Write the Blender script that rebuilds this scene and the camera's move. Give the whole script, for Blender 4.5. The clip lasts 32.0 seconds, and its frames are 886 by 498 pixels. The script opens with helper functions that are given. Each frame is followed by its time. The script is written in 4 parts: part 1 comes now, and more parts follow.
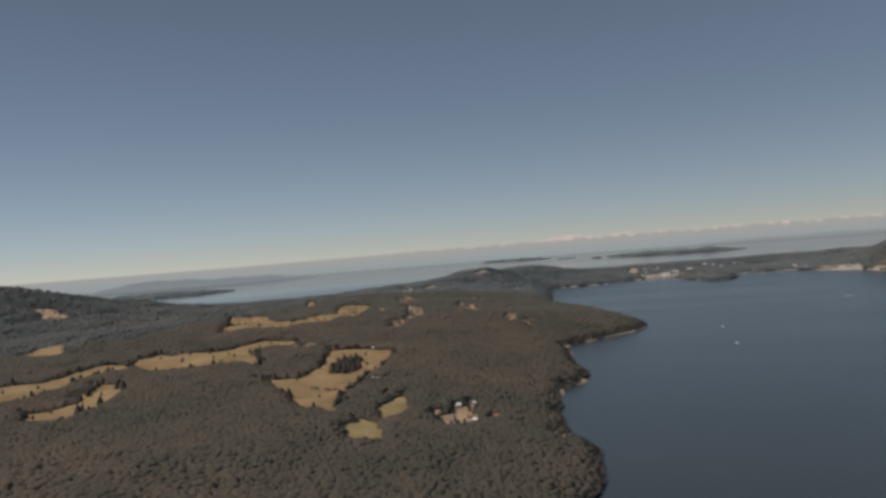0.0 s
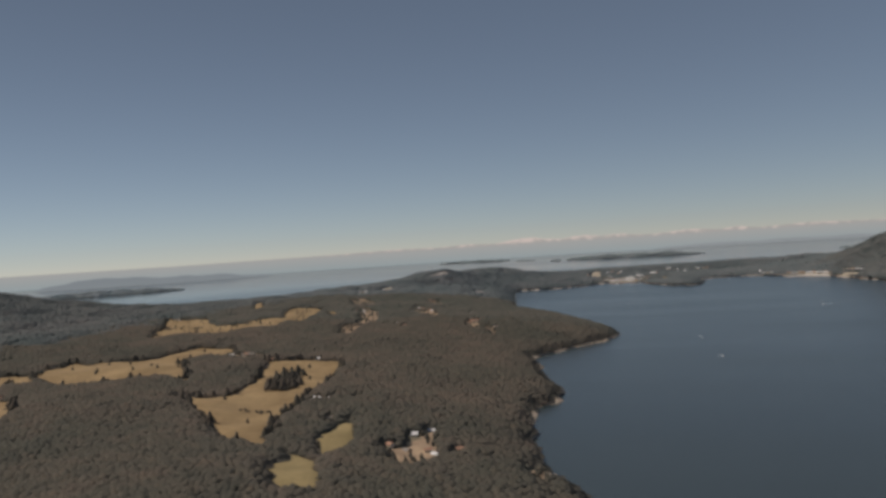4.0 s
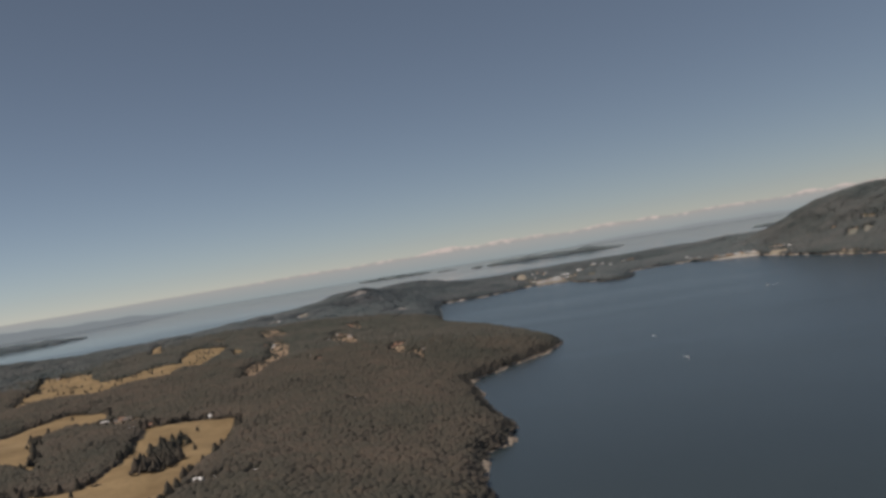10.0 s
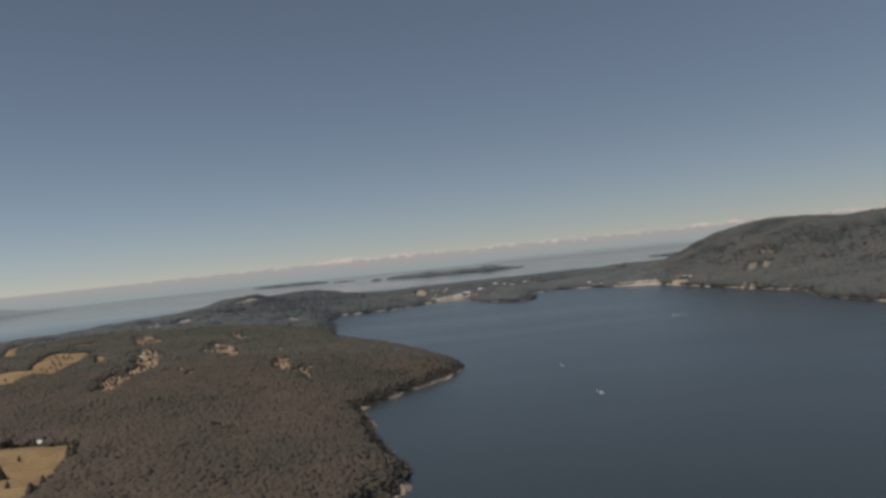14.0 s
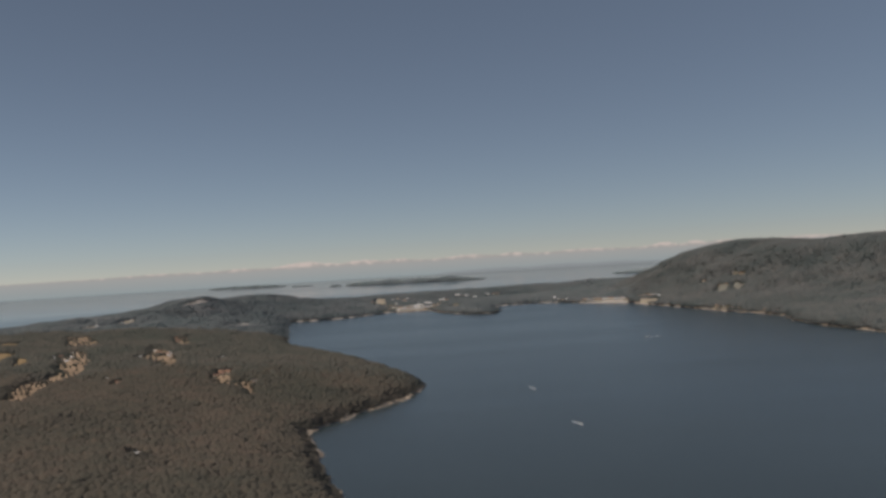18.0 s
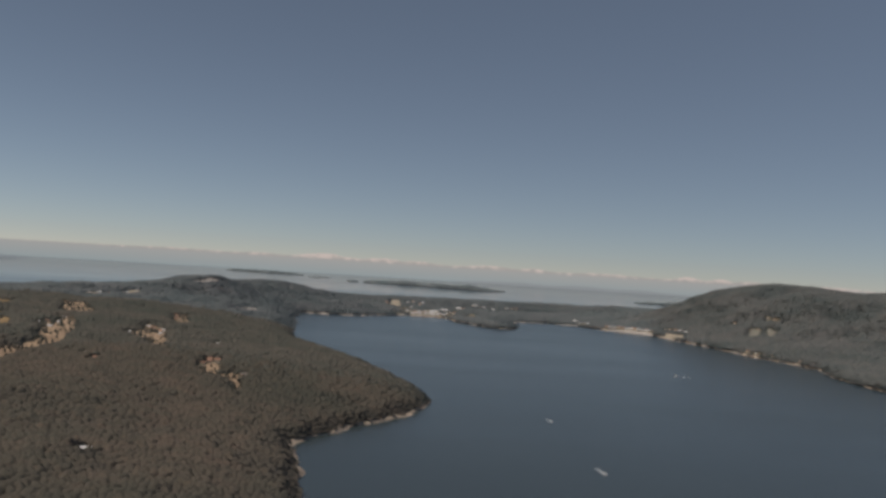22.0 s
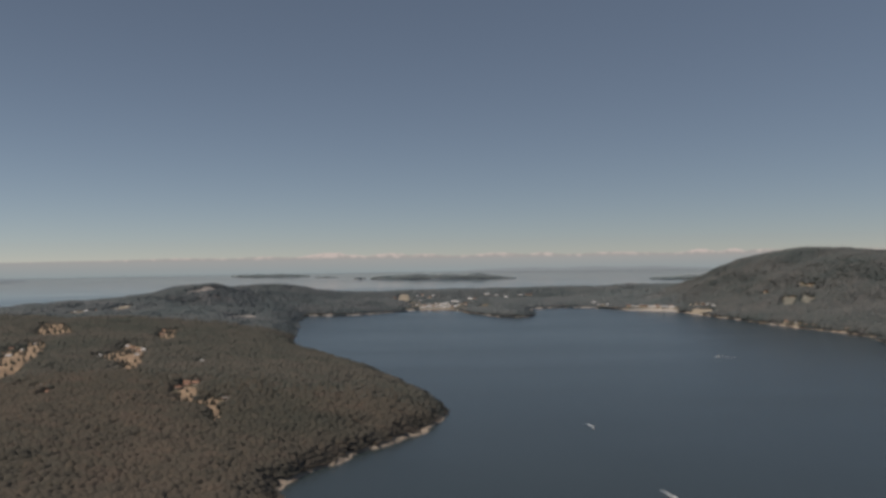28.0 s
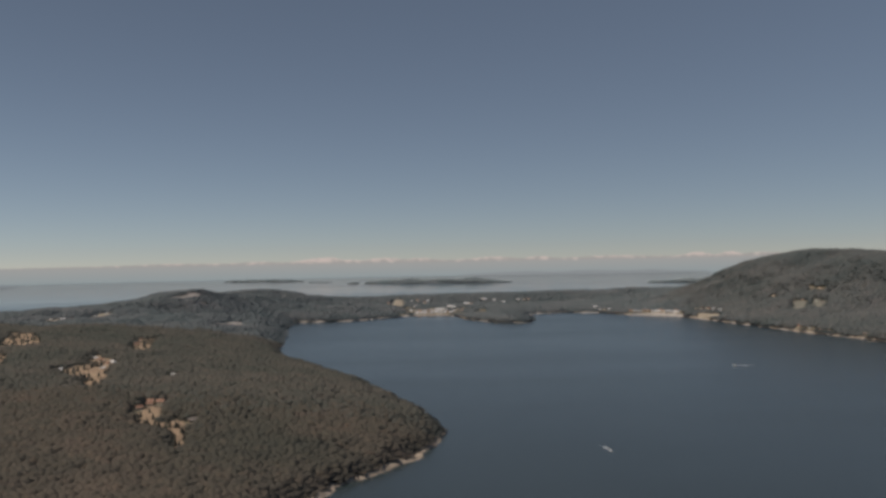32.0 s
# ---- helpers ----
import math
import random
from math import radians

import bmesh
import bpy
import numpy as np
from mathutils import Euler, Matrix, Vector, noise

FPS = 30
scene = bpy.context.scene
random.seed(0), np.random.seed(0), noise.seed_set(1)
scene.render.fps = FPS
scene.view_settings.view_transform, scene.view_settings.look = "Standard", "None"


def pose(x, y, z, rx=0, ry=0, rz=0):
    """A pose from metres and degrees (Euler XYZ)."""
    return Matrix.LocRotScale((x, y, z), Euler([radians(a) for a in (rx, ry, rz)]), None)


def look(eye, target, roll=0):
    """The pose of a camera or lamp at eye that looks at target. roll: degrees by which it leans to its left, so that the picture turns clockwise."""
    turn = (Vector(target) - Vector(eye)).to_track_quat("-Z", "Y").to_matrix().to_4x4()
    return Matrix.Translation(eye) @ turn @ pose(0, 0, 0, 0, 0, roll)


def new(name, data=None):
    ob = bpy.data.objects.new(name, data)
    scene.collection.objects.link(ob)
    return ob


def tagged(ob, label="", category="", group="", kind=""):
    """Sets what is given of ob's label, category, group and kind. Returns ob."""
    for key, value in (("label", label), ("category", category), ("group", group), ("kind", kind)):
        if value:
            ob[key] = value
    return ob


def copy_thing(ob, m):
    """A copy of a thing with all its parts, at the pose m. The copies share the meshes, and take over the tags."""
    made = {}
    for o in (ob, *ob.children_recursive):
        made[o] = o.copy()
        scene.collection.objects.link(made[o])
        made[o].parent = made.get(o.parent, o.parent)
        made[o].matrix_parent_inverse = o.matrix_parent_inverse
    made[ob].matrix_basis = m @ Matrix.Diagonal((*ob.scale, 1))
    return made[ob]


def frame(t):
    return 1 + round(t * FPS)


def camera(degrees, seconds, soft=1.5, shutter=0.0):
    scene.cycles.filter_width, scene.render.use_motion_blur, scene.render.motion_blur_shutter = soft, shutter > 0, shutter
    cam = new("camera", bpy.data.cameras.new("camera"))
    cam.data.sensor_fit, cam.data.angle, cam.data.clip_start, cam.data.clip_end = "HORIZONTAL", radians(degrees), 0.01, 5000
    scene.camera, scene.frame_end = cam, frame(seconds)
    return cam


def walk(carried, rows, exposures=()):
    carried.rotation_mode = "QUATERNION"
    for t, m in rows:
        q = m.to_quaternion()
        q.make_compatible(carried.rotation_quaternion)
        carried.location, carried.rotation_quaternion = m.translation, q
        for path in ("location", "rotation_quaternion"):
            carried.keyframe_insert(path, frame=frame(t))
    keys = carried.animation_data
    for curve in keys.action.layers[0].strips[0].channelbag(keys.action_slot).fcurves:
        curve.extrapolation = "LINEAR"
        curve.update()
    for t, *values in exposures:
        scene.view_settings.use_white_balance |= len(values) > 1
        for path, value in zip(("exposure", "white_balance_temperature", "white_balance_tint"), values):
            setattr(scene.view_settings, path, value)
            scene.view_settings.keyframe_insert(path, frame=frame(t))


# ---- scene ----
# Scale: one unit stands for four metres, so that the far islands and mountains fit inside the lens's range.
cam = camera(56.58, 32.0, soft=3.4)

# seconds, place, heading (to the east of north), pitch, lean
WAY = [
    (0, 42.0, -386.8, 77.86, -16.93, 0.14, -4.50),
    (0.9, 37.8, -373.7, 77.62, -15.97, -0.11, -3.40),
    (2, 33.1, -357.8, 77.33, -15.55, 0.29, -3.75),
    (3, 29.2, -343.6, 77.07, -15.06, 0.29, -3.70),
    (3.5, 27.4, -336.6, 76.95, -14.61, 0.04, -3.68),
    (4, 25.6, -329.6, 76.83, -14.04, 0.01, -3.69),
    (7, 16.7, -288.7, 76.12, -11.63, 0.53, -4.12),
    (7.5, 15.4, -282.0, 76.00, -10.86, 0.34, -4.58),
    (8, 14.3, -275.3, 75.89, -10.48, 0.33, -5.27),
    (8.5, 13.2, -268.8, 75.77, -9.90, 0.62, -5.88),
    (9, 12.1, -262.2, 75.66, -9.63, 0.83, -6.68),
    (9.5, 11.1, -255.7, 75.55, -8.93, 0.91, -7.98),
    (10, 10.2, -249.2, 75.44, -8.29, 0.36, -9.29),
    (10.5, 9.4, -242.8, 75.33, -7.08, 0.35, -9.72),
    (11, 8.5, -236.4, 75.22, -5.79, 0.27, -8.54),
    (11.5, 7.8, -230.1, 75.11, -4.47, -0.08, -7.73),
    (12, 7.1, -223.8, 75.00, -3.50, -0.05, -7.14),
    (12.5, 6.4, -217.5, 74.89, -2.55, 0.00, -6.97),
    (13, 5.8, -211.3, 74.78, -1.96, 0.15, -6.79),
    (13.5, 5.3, -205.1, 74.67, -1.69, 0.31, -6.30),
    (15.5, 3.5, -180.7, 74.23, 0.24, 0.64, -4.06),
    (16, 3.1, -174.7, 74.12, 0.79, 0.84, -3.60),
    (16.5, 2.8, -168.7, 74.01, 0.99, 0.71, -3.46),
    (17, 2.5, -162.8, 73.90, 1.15, 0.84, -3.50),
    (17.5, 2.2, -156.9, 73.79, 1.32, 0.83, -3.45),
    (18.1, 2.0, -149.9, 73.66, 1.39, 0.82, -3.36),
    (19, 1.6, -139.4, 73.46, 1.52, 0.82, -3.05),
    (19.5, 1.5, -133.7, 73.34, 1.61, 0.82, -2.49),
    (20, 1.4, -128.0, 73.23, 1.77, 0.85, -1.67),
    (20.5, 1.2, -122.3, 73.11, 1.06, 1.07, -0.51),
    (21, 1.2, -116.6, 72.99, 0.30, 1.12, 0.91),
    (21.5, 1.1, -111.0, 72.88, -0.11, 1.23, 2.62),
    (22, 1.0, -105.4, 72.76, -0.15, 1.31, 3.63),
    (22.5, 1.0, -99.9, 72.64, -0.17, 1.19, 2.80),
    (23, 0.9, -94.3, 72.51, -0.47, 1.18, 1.43),
    (23.5, 0.9, -88.8, 72.39, -0.91, 1.26, 0.70),
    (24, 0.9, -83.4, 72.27, -1.20, 1.11, 0.35),
    (24.5, 0.9, -78.0, 72.14, -1.19, 0.99, -0.15),
    (25, 0.9, -72.6, 72.01, -0.67, 0.85, -1.11),
    (25.5, 0.8, -67.2, 71.88, -0.59, 0.88, -2.43),
    (27.5, 0.8, -46.0, 71.34, -1.26, 0.56, -0.79),
    (28, 0.8, -40.8, 71.20, -0.59, 0.67, -0.78),
    (28.5, 0.7, -35.6, 71.06, -0.32, 0.95, -1.32),
    (29, 0.7, -30.4, 70.92, -0.39, 1.11, -1.98),
    (29.5, 0.6, -25.3, 70.77, -0.57, 1.11, -2.39),
    (30, 0.5, -20.2, 70.62, -0.58, 1.10, -2.29),
    (30.5, 0.4, -15.1, 70.47, -0.54, 1.03, -1.70),
    (31, 0.3, -10.0, 70.32, -0.49, 1.03, -1.13),
    (32, 0.0, 0.0, 70.00, -0.24, 0.98, -1.04),
]


def flight(row):
    t, x, y, z, yaw, pitch, lean = row
    a, b = radians(yaw), radians(pitch)
    ahead = Vector((math.sin(a) * math.cos(b), math.cos(a) * math.cos(b), math.sin(b)))
    eye = Vector((x, y, z))
    return t, look(eye, eye + 100 * ahead, lean)


walk(cam, [flight(row) for row in WAY], [(0.0, 0.0, 6900, 15), (32.0, -0.06, 6900, 15)])

# ---- sky, sun, exposure ----
SUN_FROM = Vector((-0.57, -0.16, 0.80)).normalized()
world = bpy.data.worlds.new("sky")
scene.world = world
world.use_nodes = True
wn = world.node_tree.nodes
wl = world.node_tree.links
sky = wn.new("ShaderNodeTexSky")
sky.sky_type = "NISHITA"
sky.sun_disc = False
sky.sun_elevation = math.asin(SUN_FROM.z)
sky.sun_rotation = -math.atan2(SUN_FROM.x, SUN_FROM.y)
sky.altitude = 300
sky.air_density, sky.dust_density, sky.ozone_density = 0.66, 0.0, 1.8
wn["Background"].inputs["Strength"].default_value = 0.064
mellow = wn.new("ShaderNodeHueSaturation")
mellow.inputs["Hue"].default_value = 0.490
mellow.inputs["Saturation"].default_value = 0.84
wl.new(sky.outputs["Color"], mellow.inputs["Color"])
# a thin even veil of high haze over the whole sky
veil = wn.new("ShaderNodeMixRGB")
veil.inputs["Fac"].default_value = 0.24
veil.inputs["Color2"].default_value = (1.95, 2.50, 3.30, 1)
wl.new(mellow.outputs["Color"], veil.inputs["Color1"])
wl.new(veil.outputs["Color"], wn["Background"].inputs["Color"])
sun = new("sun", bpy.data.lights.new("sun", "SUN"))
sun.data.energy, sun.data.angle, sun.data.color = 3.8, radians(0.6), (1.0, 0.93, 0.82)
sun.matrix_world = look((0, 0, 900), Vector((0, 0, 900)) - SUN_FROM)


# ---- materials ----
def mat(name, base, rough=0.8, metal=0.0, spec=0.3):
    m = bpy.data.materials.new(name)
    m.use_nodes = True
    p = m.node_tree.nodes["Principled BSDF"]
    p.inputs["Base Color"].default_value = (*base, 1)
    p.inputs["Roughness"].default_value = rough
    p.inputs["Metallic"].default_value = metal
    p.inputs["Specular IOR Level"].default_value = spec
    return m, m.node_tree.nodes, m.node_tree.links, p


def ramp(nodes, stops):
    r = nodes.new("ShaderNodeValToRGB")
    while len(r.color_ramp.elements) < len(stops):
        r.color_ramp.elements.new(0.5)
    for e, (at, c) in zip(r.color_ramp.elements, stops):
        e.position, e.color = at, (*c, 1)
    return r


def noise_node(nodes, links, scale, detail=4, rough=0.6, coord=None):
    n = nodes.new("ShaderNodeTexNoise")
    n.inputs["Scale"].default_value, n.inputs["Detail"].default_value, n.inputs["Roughness"].default_value = scale, detail, rough
    if coord is None:
        coord = nodes.new("ShaderNodeNewGeometry").outputs["Position"]
    links.new(coord, n.inputs["Vector"])
    return n


def blend(nodes, links, kind, factor, a, b):
    x = nodes.new("ShaderNodeMix")
    x.data_type, x.blend_type = "RGBA", kind
    for sock, v in ((x.inputs[0], factor), (x.inputs[6], a), (x.inputs[7], b)):
        if isinstance(v, (int, float)):
            sock.default_value = v
        elif isinstance(v, tuple):
            sock.default_value = (*v, 1)
        else:
            links.new(v, sock)
    return x.outputs[2]


def bump(nodes, links, p, height, strength, distance):
    b = nodes.new("ShaderNodeBump")
    b.inputs["Strength"].default_value, b.inputs["Distance"].default_value = strength, distance
    links.new(height, b.inputs["Height"])
    links.new(b.outputs["Normal"], p.inputs["Normal"])


def varied(name, a, b, scale, rough=0.85, relief=0.0, c=None, fine=None, metal=0.0, spec=0.3):
    """Two colours mixed by a coarse and a fine noise, with a little relief."""
    m, n, l, p = mat(name, a, rough, metal, spec)
    big = noise_node(n, l, scale, 5)
    small = noise_node(n, l, fine or scale * 9, 4)
    r = ramp(n, ((0.35, a), (0.65, b)))
    l.new(big.outputs["Fac"], r.inputs["Fac"])
    grain = ramp(n, ((0.3, (0.72, 0.72, 0.72)), (0.7, (1.0, 1.0, 1.0))))
    l.new(small.outputs["Fac"], grain.inputs["Fac"])
    out = blend(n, l, "MULTIPLY", 0.8, r.outputs["Color"], grain.outputs["Color"])
    l.new(out, p.inputs["Base Color"])
    if relief:
        bump(n, l, p, small.outputs["Fac"], 0.6, relief)
    return m


def leafy(name, dark, mid, light, warm):
    """Foliage: each crown has its own tint, with patches of drier trees."""
    m, n, l, p = mat(name, mid, 0.9, 0, 0.15)
    geo = n.new("ShaderNodeNewGeometry")
    own = ramp(n, ((0.0, dark), (0.55, mid), (0.9, light), (1.0, warm)))
    l.new(geo.outputs["Random Per Island"], own.inputs["Fac"])
    patch = noise_node(n, l, 0.016, 5)
    tint = ramp(n, ((0.3, (0.7, 0.78, 0.72)), (0.7, (1.15, 1.05, 0.95))))
    l.new(patch.outputs["Fac"], tint.inputs["Fac"])
    fine = noise_node(n, l, 1.6, 4)
    spot = ramp(n, ((0.3, (0.86, 0.86, 0.86)), (0.7, (1.07, 1.07, 1.07))))
    l.new(fine.outputs["Fac"], spot.inputs["Fac"])
    stand = noise_node(n, l, 0.11, 4)
    stands = ramp(n, ((0.34, (0.84, 0.88, 0.88)), (0.5, (0.98, 1.0, 0.97)), (0.66, (1.13, 1.07, 1.04))))
    l.new(stand.outputs["Fac"], stands.inputs["Fac"])
    out = blend(n, l, "MULTIPLY", 1.0, own.outputs["Color"], tint.outputs["Color"])
    out = blend(n, l, "MULTIPLY", 1.0, out, stands.outputs["Color"])
    out = blend(n, l, "MULTIPLY", 0.9, out, spot.outputs["Color"])
    l.new(out, p.inputs["Base Color"])
    bump(n, l, p, fine.outputs["Fac"], 0.2, 0.2)
    return m


FOREST = leafy("conifer_foliage", (0.074, 0.068, 0.064), (0.078, 0.071, 0.067), (0.082, 0.074, 0.068), (0.092, 0.078, 0.069))
# next three woods: bluish distance haze put into the colour, faint in the first
HALF_HAZED = leafy("half_hazed_foliage", (0.073, 0.074, 0.074), (0.077, 0.078, 0.077), (0.081, 0.081, 0.078), (0.090, 0.084, 0.079))
HAZED_SHORE_FIRS = leafy("hazed_shore_fir_foliage", (0.103, 0.120, 0.144), (0.108, 0.125, 0.148), (0.112, 0.128, 0.150), (0.120, 0.132, 0.150))
HAZED_FIRS = leafy("hazed_fir_foliage", (0.085, 0.095, 0.110), (0.089, 0.099, 0.113), (0.093, 0.102, 0.114), (0.102, 0.106, 0.113))
# trees of the far islands, paled and blued by haze painted into the colour
HAZED_FOREST = leafy("hazed_distant_foliage", (0.232, 0.280, 0.330), (0.236, 0.284, 0.333), (0.240, 0.287, 0.335), (0.243, 0.289, 0.335))
BARK = varied("bark", (0.10, 0.07, 0.05), (0.16, 0.12, 0.09), 1.5)
ROCK = varied("shore_rock", (0.27, 0.215, 0.17), (0.44, 0.37, 0.29), 0.25, relief=0.3)
# far gravel and grass, the next three: greyed by haze put into the colour
SAND = varied("hazed_beach_gravel", (0.33, 0.305, 0.285), (0.43, 0.40, 0.37), 0.12)
PALE_GRASS = varied("hazed_pale_grass", (0.26, 0.225, 0.175), (0.34, 0.30, 0.24), 0.03, 0.95, fine=0.5)
HAZED_GRASS = varied("hazed_grass", (0.150, 0.150, 0.128), (0.195, 0.190, 0.160), 0.05, 0.95, fine=0.6)
STREETS = varied("grey_gravel", (0.17, 0.165, 0.155), (0.30, 0.285, 0.26), 0.1, 0.95, fine=0.6)
GRASS = varied("dry_grass", (0.195, 0.134, 0.068), (0.290, 0.207, 0.110), 0.05, 0.95, fine=0.5)
GREEN_GRASS = varied("green_grass", (0.205, 0.160, 0.078), (0.275, 0.215, 0.108), 0.05, 0.95, fine=0.6)
DIRT = varied("bare_soil", (0.23, 0.165, 0.115), (0.40, 0.295, 0.20), 0.09, 0.95, fine=0.8)
CLIFF = varied("pale_cliff", (0.19, 0.18, 0.175), (0.33, 0.305, 0.29), 0.12, fine=0.9)
WHITE = varied("white_paint", (0.72, 0.71, 0.68), (0.82, 0.81, 0.78), 0.6)
CREAM = varied("cream_siding", (0.50, 0.44, 0.35), (0.58, 0.52, 0.42), 0.6)
TIMBER = varied("cedar_siding", (0.24, 0.16, 0.10), (0.32, 0.22, 0.14), 0.6)
GREY_WALL = varied("grey_siding", (0.36, 0.36, 0.35), (0.46, 0.46, 0.44), 0.6)
SHINGLE = varied("roof_shingles", (0.16, 0.14, 0.13), (0.24, 0.22, 0.20), 0.9)
RED_ROOF = varied("brown_roof", (0.26, 0.15, 0.11), (0.33, 0.20, 0.14), 0.9)
METAL_ROOF = varied("pale_metal_roof", (0.55, 0.56, 0.57), (0.66, 0.66, 0.66), 0.5, 0.45)
GLASS = mat("window_glass", (0.03, 0.04, 0.05), 0.08, 0, 0.6)[0]
TRIM = mat("trim_paint", (0.75, 0.74, 0.70), 0.5)[0]
BRICK = varied("chimney_brick", (0.25, 0.13, 0.09), (0.32, 0.18, 0.13), 2.0)
GELCOAT = mat("white_gelcoat", (0.80, 0.80, 0.78), 0.25, 0, 0.5)[0]
WOOD = varied("weathered_planks", (0.28, 0.25, 0.21), (0.38, 0.34, 0.29), 1.2)


def sea_material():
    m, n, l, p = mat("sea_water", (0.023, 0.032, 0.036), 0.12, 0, 0.5)
    p.inputs["IOR"].default_value = 1.33
    wide = noise_node(n, l, 0.006, 6)
    r = ramp(n, ((0.3, (0.027, 0.038, 0.042)), (0.7, (0.034, 0.047, 0.052))))
    l.new(wide.outputs["Fac"], r.inputs["Fac"])
    l.new(r.outputs["Color"], p.inputs["Base Color"])
    # ruffled in the bay, smoother out in the strait, with drifting streaks
    geo = n.new("ShaderNodeNewGeometry")
    off = n.new("ShaderNodeVectorMath")
    off.operation = "DISTANCE"
    off.inputs[1].default_value = (60, 350, 0)
    l.new(geo.outputs["Position"], off.inputs[0])
    streak = n.new("ShaderNodeMapping")
    streak.inputs["Scale"].default_value = (0.35, 1.6, 1)
    l.new(geo.outputs["Position"], streak.inputs["Vector"])
    band = noise_node(n, l, 0.005, 6, 0.65, streak.outputs["Vector"])

    def by_distance(near, far):
        r = n.new("ShaderNodeMapRange")
        for key, v in (("From Min", 750), ("From Max", 1700), ("To Min", near), ("To Max", far)):
            r.inputs[key].default_value = v
        l.new(off.outputs["Value"], r.inputs["Value"])
        return r.outputs[0]

    wear = n.new("ShaderNodeMath")
    wear.operation = "MULTIPLY_ADD"
    wear.inputs[1].default_value = 0.16
    l.new(band.outputs["Fac"], wear.inputs[0])
    l.new(by_distance(0.14, 0.02), wear.inputs[2])
    l.new(wear.outputs[0], p.inputs["Roughness"])
    ripple = noise_node(n, l, 0.9, 6, 0.65)
    b = n.new("ShaderNodeBump")
    b.inputs["Distance"].default_value = 0.4
    l.new(by_distance(0.10, 0.0), b.inputs["Strength"])
    l.new(ripple.outputs["Fac"], b.inputs["Height"])
    l.new(b.outputs["Normal"], p.inputs["Normal"])
    return m


SEA = sea_material()


def ground_material():
    """Soil and needle litter under the trees, tan rock and gravel just above the water."""
    m, n, l, p = mat("island_ground", (0.08, 0.06, 0.04), 0.95, 0, 0.2)
    geo = n.new("ShaderNodeNewGeometry")
    xyz = n.new("ShaderNodeSeparateXYZ")
    l.new(geo.outputs["Position"], xyz.inputs[0])
    big = noise_node(n, l, 0.05, 6)
    soil = ramp(n, ((0.3, (0.13, 0.115, 0.085)), (0.62, (0.15, 0.13, 0.095)), (0.8, (0.20, 0.16, 0.11))))
    l.new(big.outputs["Fac"], soil.inputs["Fac"])
    shore = noise_node(n, l, 0.35, 5)
    stone = ramp(n, ((0.3, (0.24, 0.195, 0.16)), (0.7, (0.40, 0.34, 0.28))))
    l.new(shore.outputs["Fac"], stone.inputs["Fac"])
    edge = n.new("ShaderNodeMapRange")
    edge.inputs["From Min"].default_value, edge.inputs["From Max"].default_value = 1.3, 0.9
    l.new(xyz.outputs["Z"], edge.inputs["Value"])
    out = blend(n, l, "MIX", edge.outputs[0], soil.outputs["Color"], stone.outputs["Color"])
    l.new(out, p.inputs["Base Color"])
    bump(n, l, p, shore.outputs["Fac"], 0.7, 0.6)
    return m


GROUND = ground_material()


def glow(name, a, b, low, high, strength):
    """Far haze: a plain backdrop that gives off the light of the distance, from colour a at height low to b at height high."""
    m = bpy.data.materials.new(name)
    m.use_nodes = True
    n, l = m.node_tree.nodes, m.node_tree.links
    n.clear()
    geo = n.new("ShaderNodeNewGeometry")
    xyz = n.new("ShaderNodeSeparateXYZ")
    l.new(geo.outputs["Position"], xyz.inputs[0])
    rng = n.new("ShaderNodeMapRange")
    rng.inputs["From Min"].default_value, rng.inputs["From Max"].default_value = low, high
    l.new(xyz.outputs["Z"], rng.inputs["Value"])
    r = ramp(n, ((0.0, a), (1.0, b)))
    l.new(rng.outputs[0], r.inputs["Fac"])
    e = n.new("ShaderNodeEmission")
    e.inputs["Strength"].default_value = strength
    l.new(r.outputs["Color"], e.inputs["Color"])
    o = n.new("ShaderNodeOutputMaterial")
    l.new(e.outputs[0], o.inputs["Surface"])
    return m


# ---- helpers for meshes ----
def part(name, bm, material, parent=None, label=""):
    me = bpy.data.meshes.new(name)
    bm.to_mesh(me)
    bm.free()
    me.materials.append(material)
    ob = new(name, me)
    if parent is not None:
        ob.parent = parent
    if label:
        tagged(ob, label)
    return ob


def raw_mesh(name, verts, faces, material, smooth=False):
    """A mesh from arrays: verts (n, 3) and faces (m, 3) or (m, 4)."""
    me = bpy.data.meshes.new(name)
    verts, faces = np.asarray(verts, np.float32), np.asarray(faces, np.int32)
    k = faces.shape[1]
    me.vertices.add(len(verts))
    me.vertices.foreach_set("co", verts.ravel())
    me.loops.add(faces.size)
    me.loops.foreach_set("vertex_index", faces.ravel())
    me.polygons.add(len(faces))
    me.polygons.foreach_set("loop_start", np.arange(0, faces.size, k, dtype=np.int32))
    me.update(calc_edges=True)
    me.validate()
    if smooth:
        me.polygons.foreach_set("use_smooth", np.ones(len(faces), bool))
    me.materials.append(material)
    return new(name, me)


def box(bm, x0, x1, y0, y1, z0, z1):
    v = [bm.verts.new((x, y, z)) for z in (z0, z1) for x, y in ((x0, y0), (x1, y0), (x1, y1), (x0, y1))]
    for f in ((3, 2, 1, 0), (4, 5, 6, 7), (0, 1, 5, 4), (1, 2, 6, 5), (2, 3, 7, 6), (3, 0, 4, 7)):
        bm.faces.new([v[i] for i in f])
    return bm


def boxed(*size):
    return box(bmesh.new(), *size)


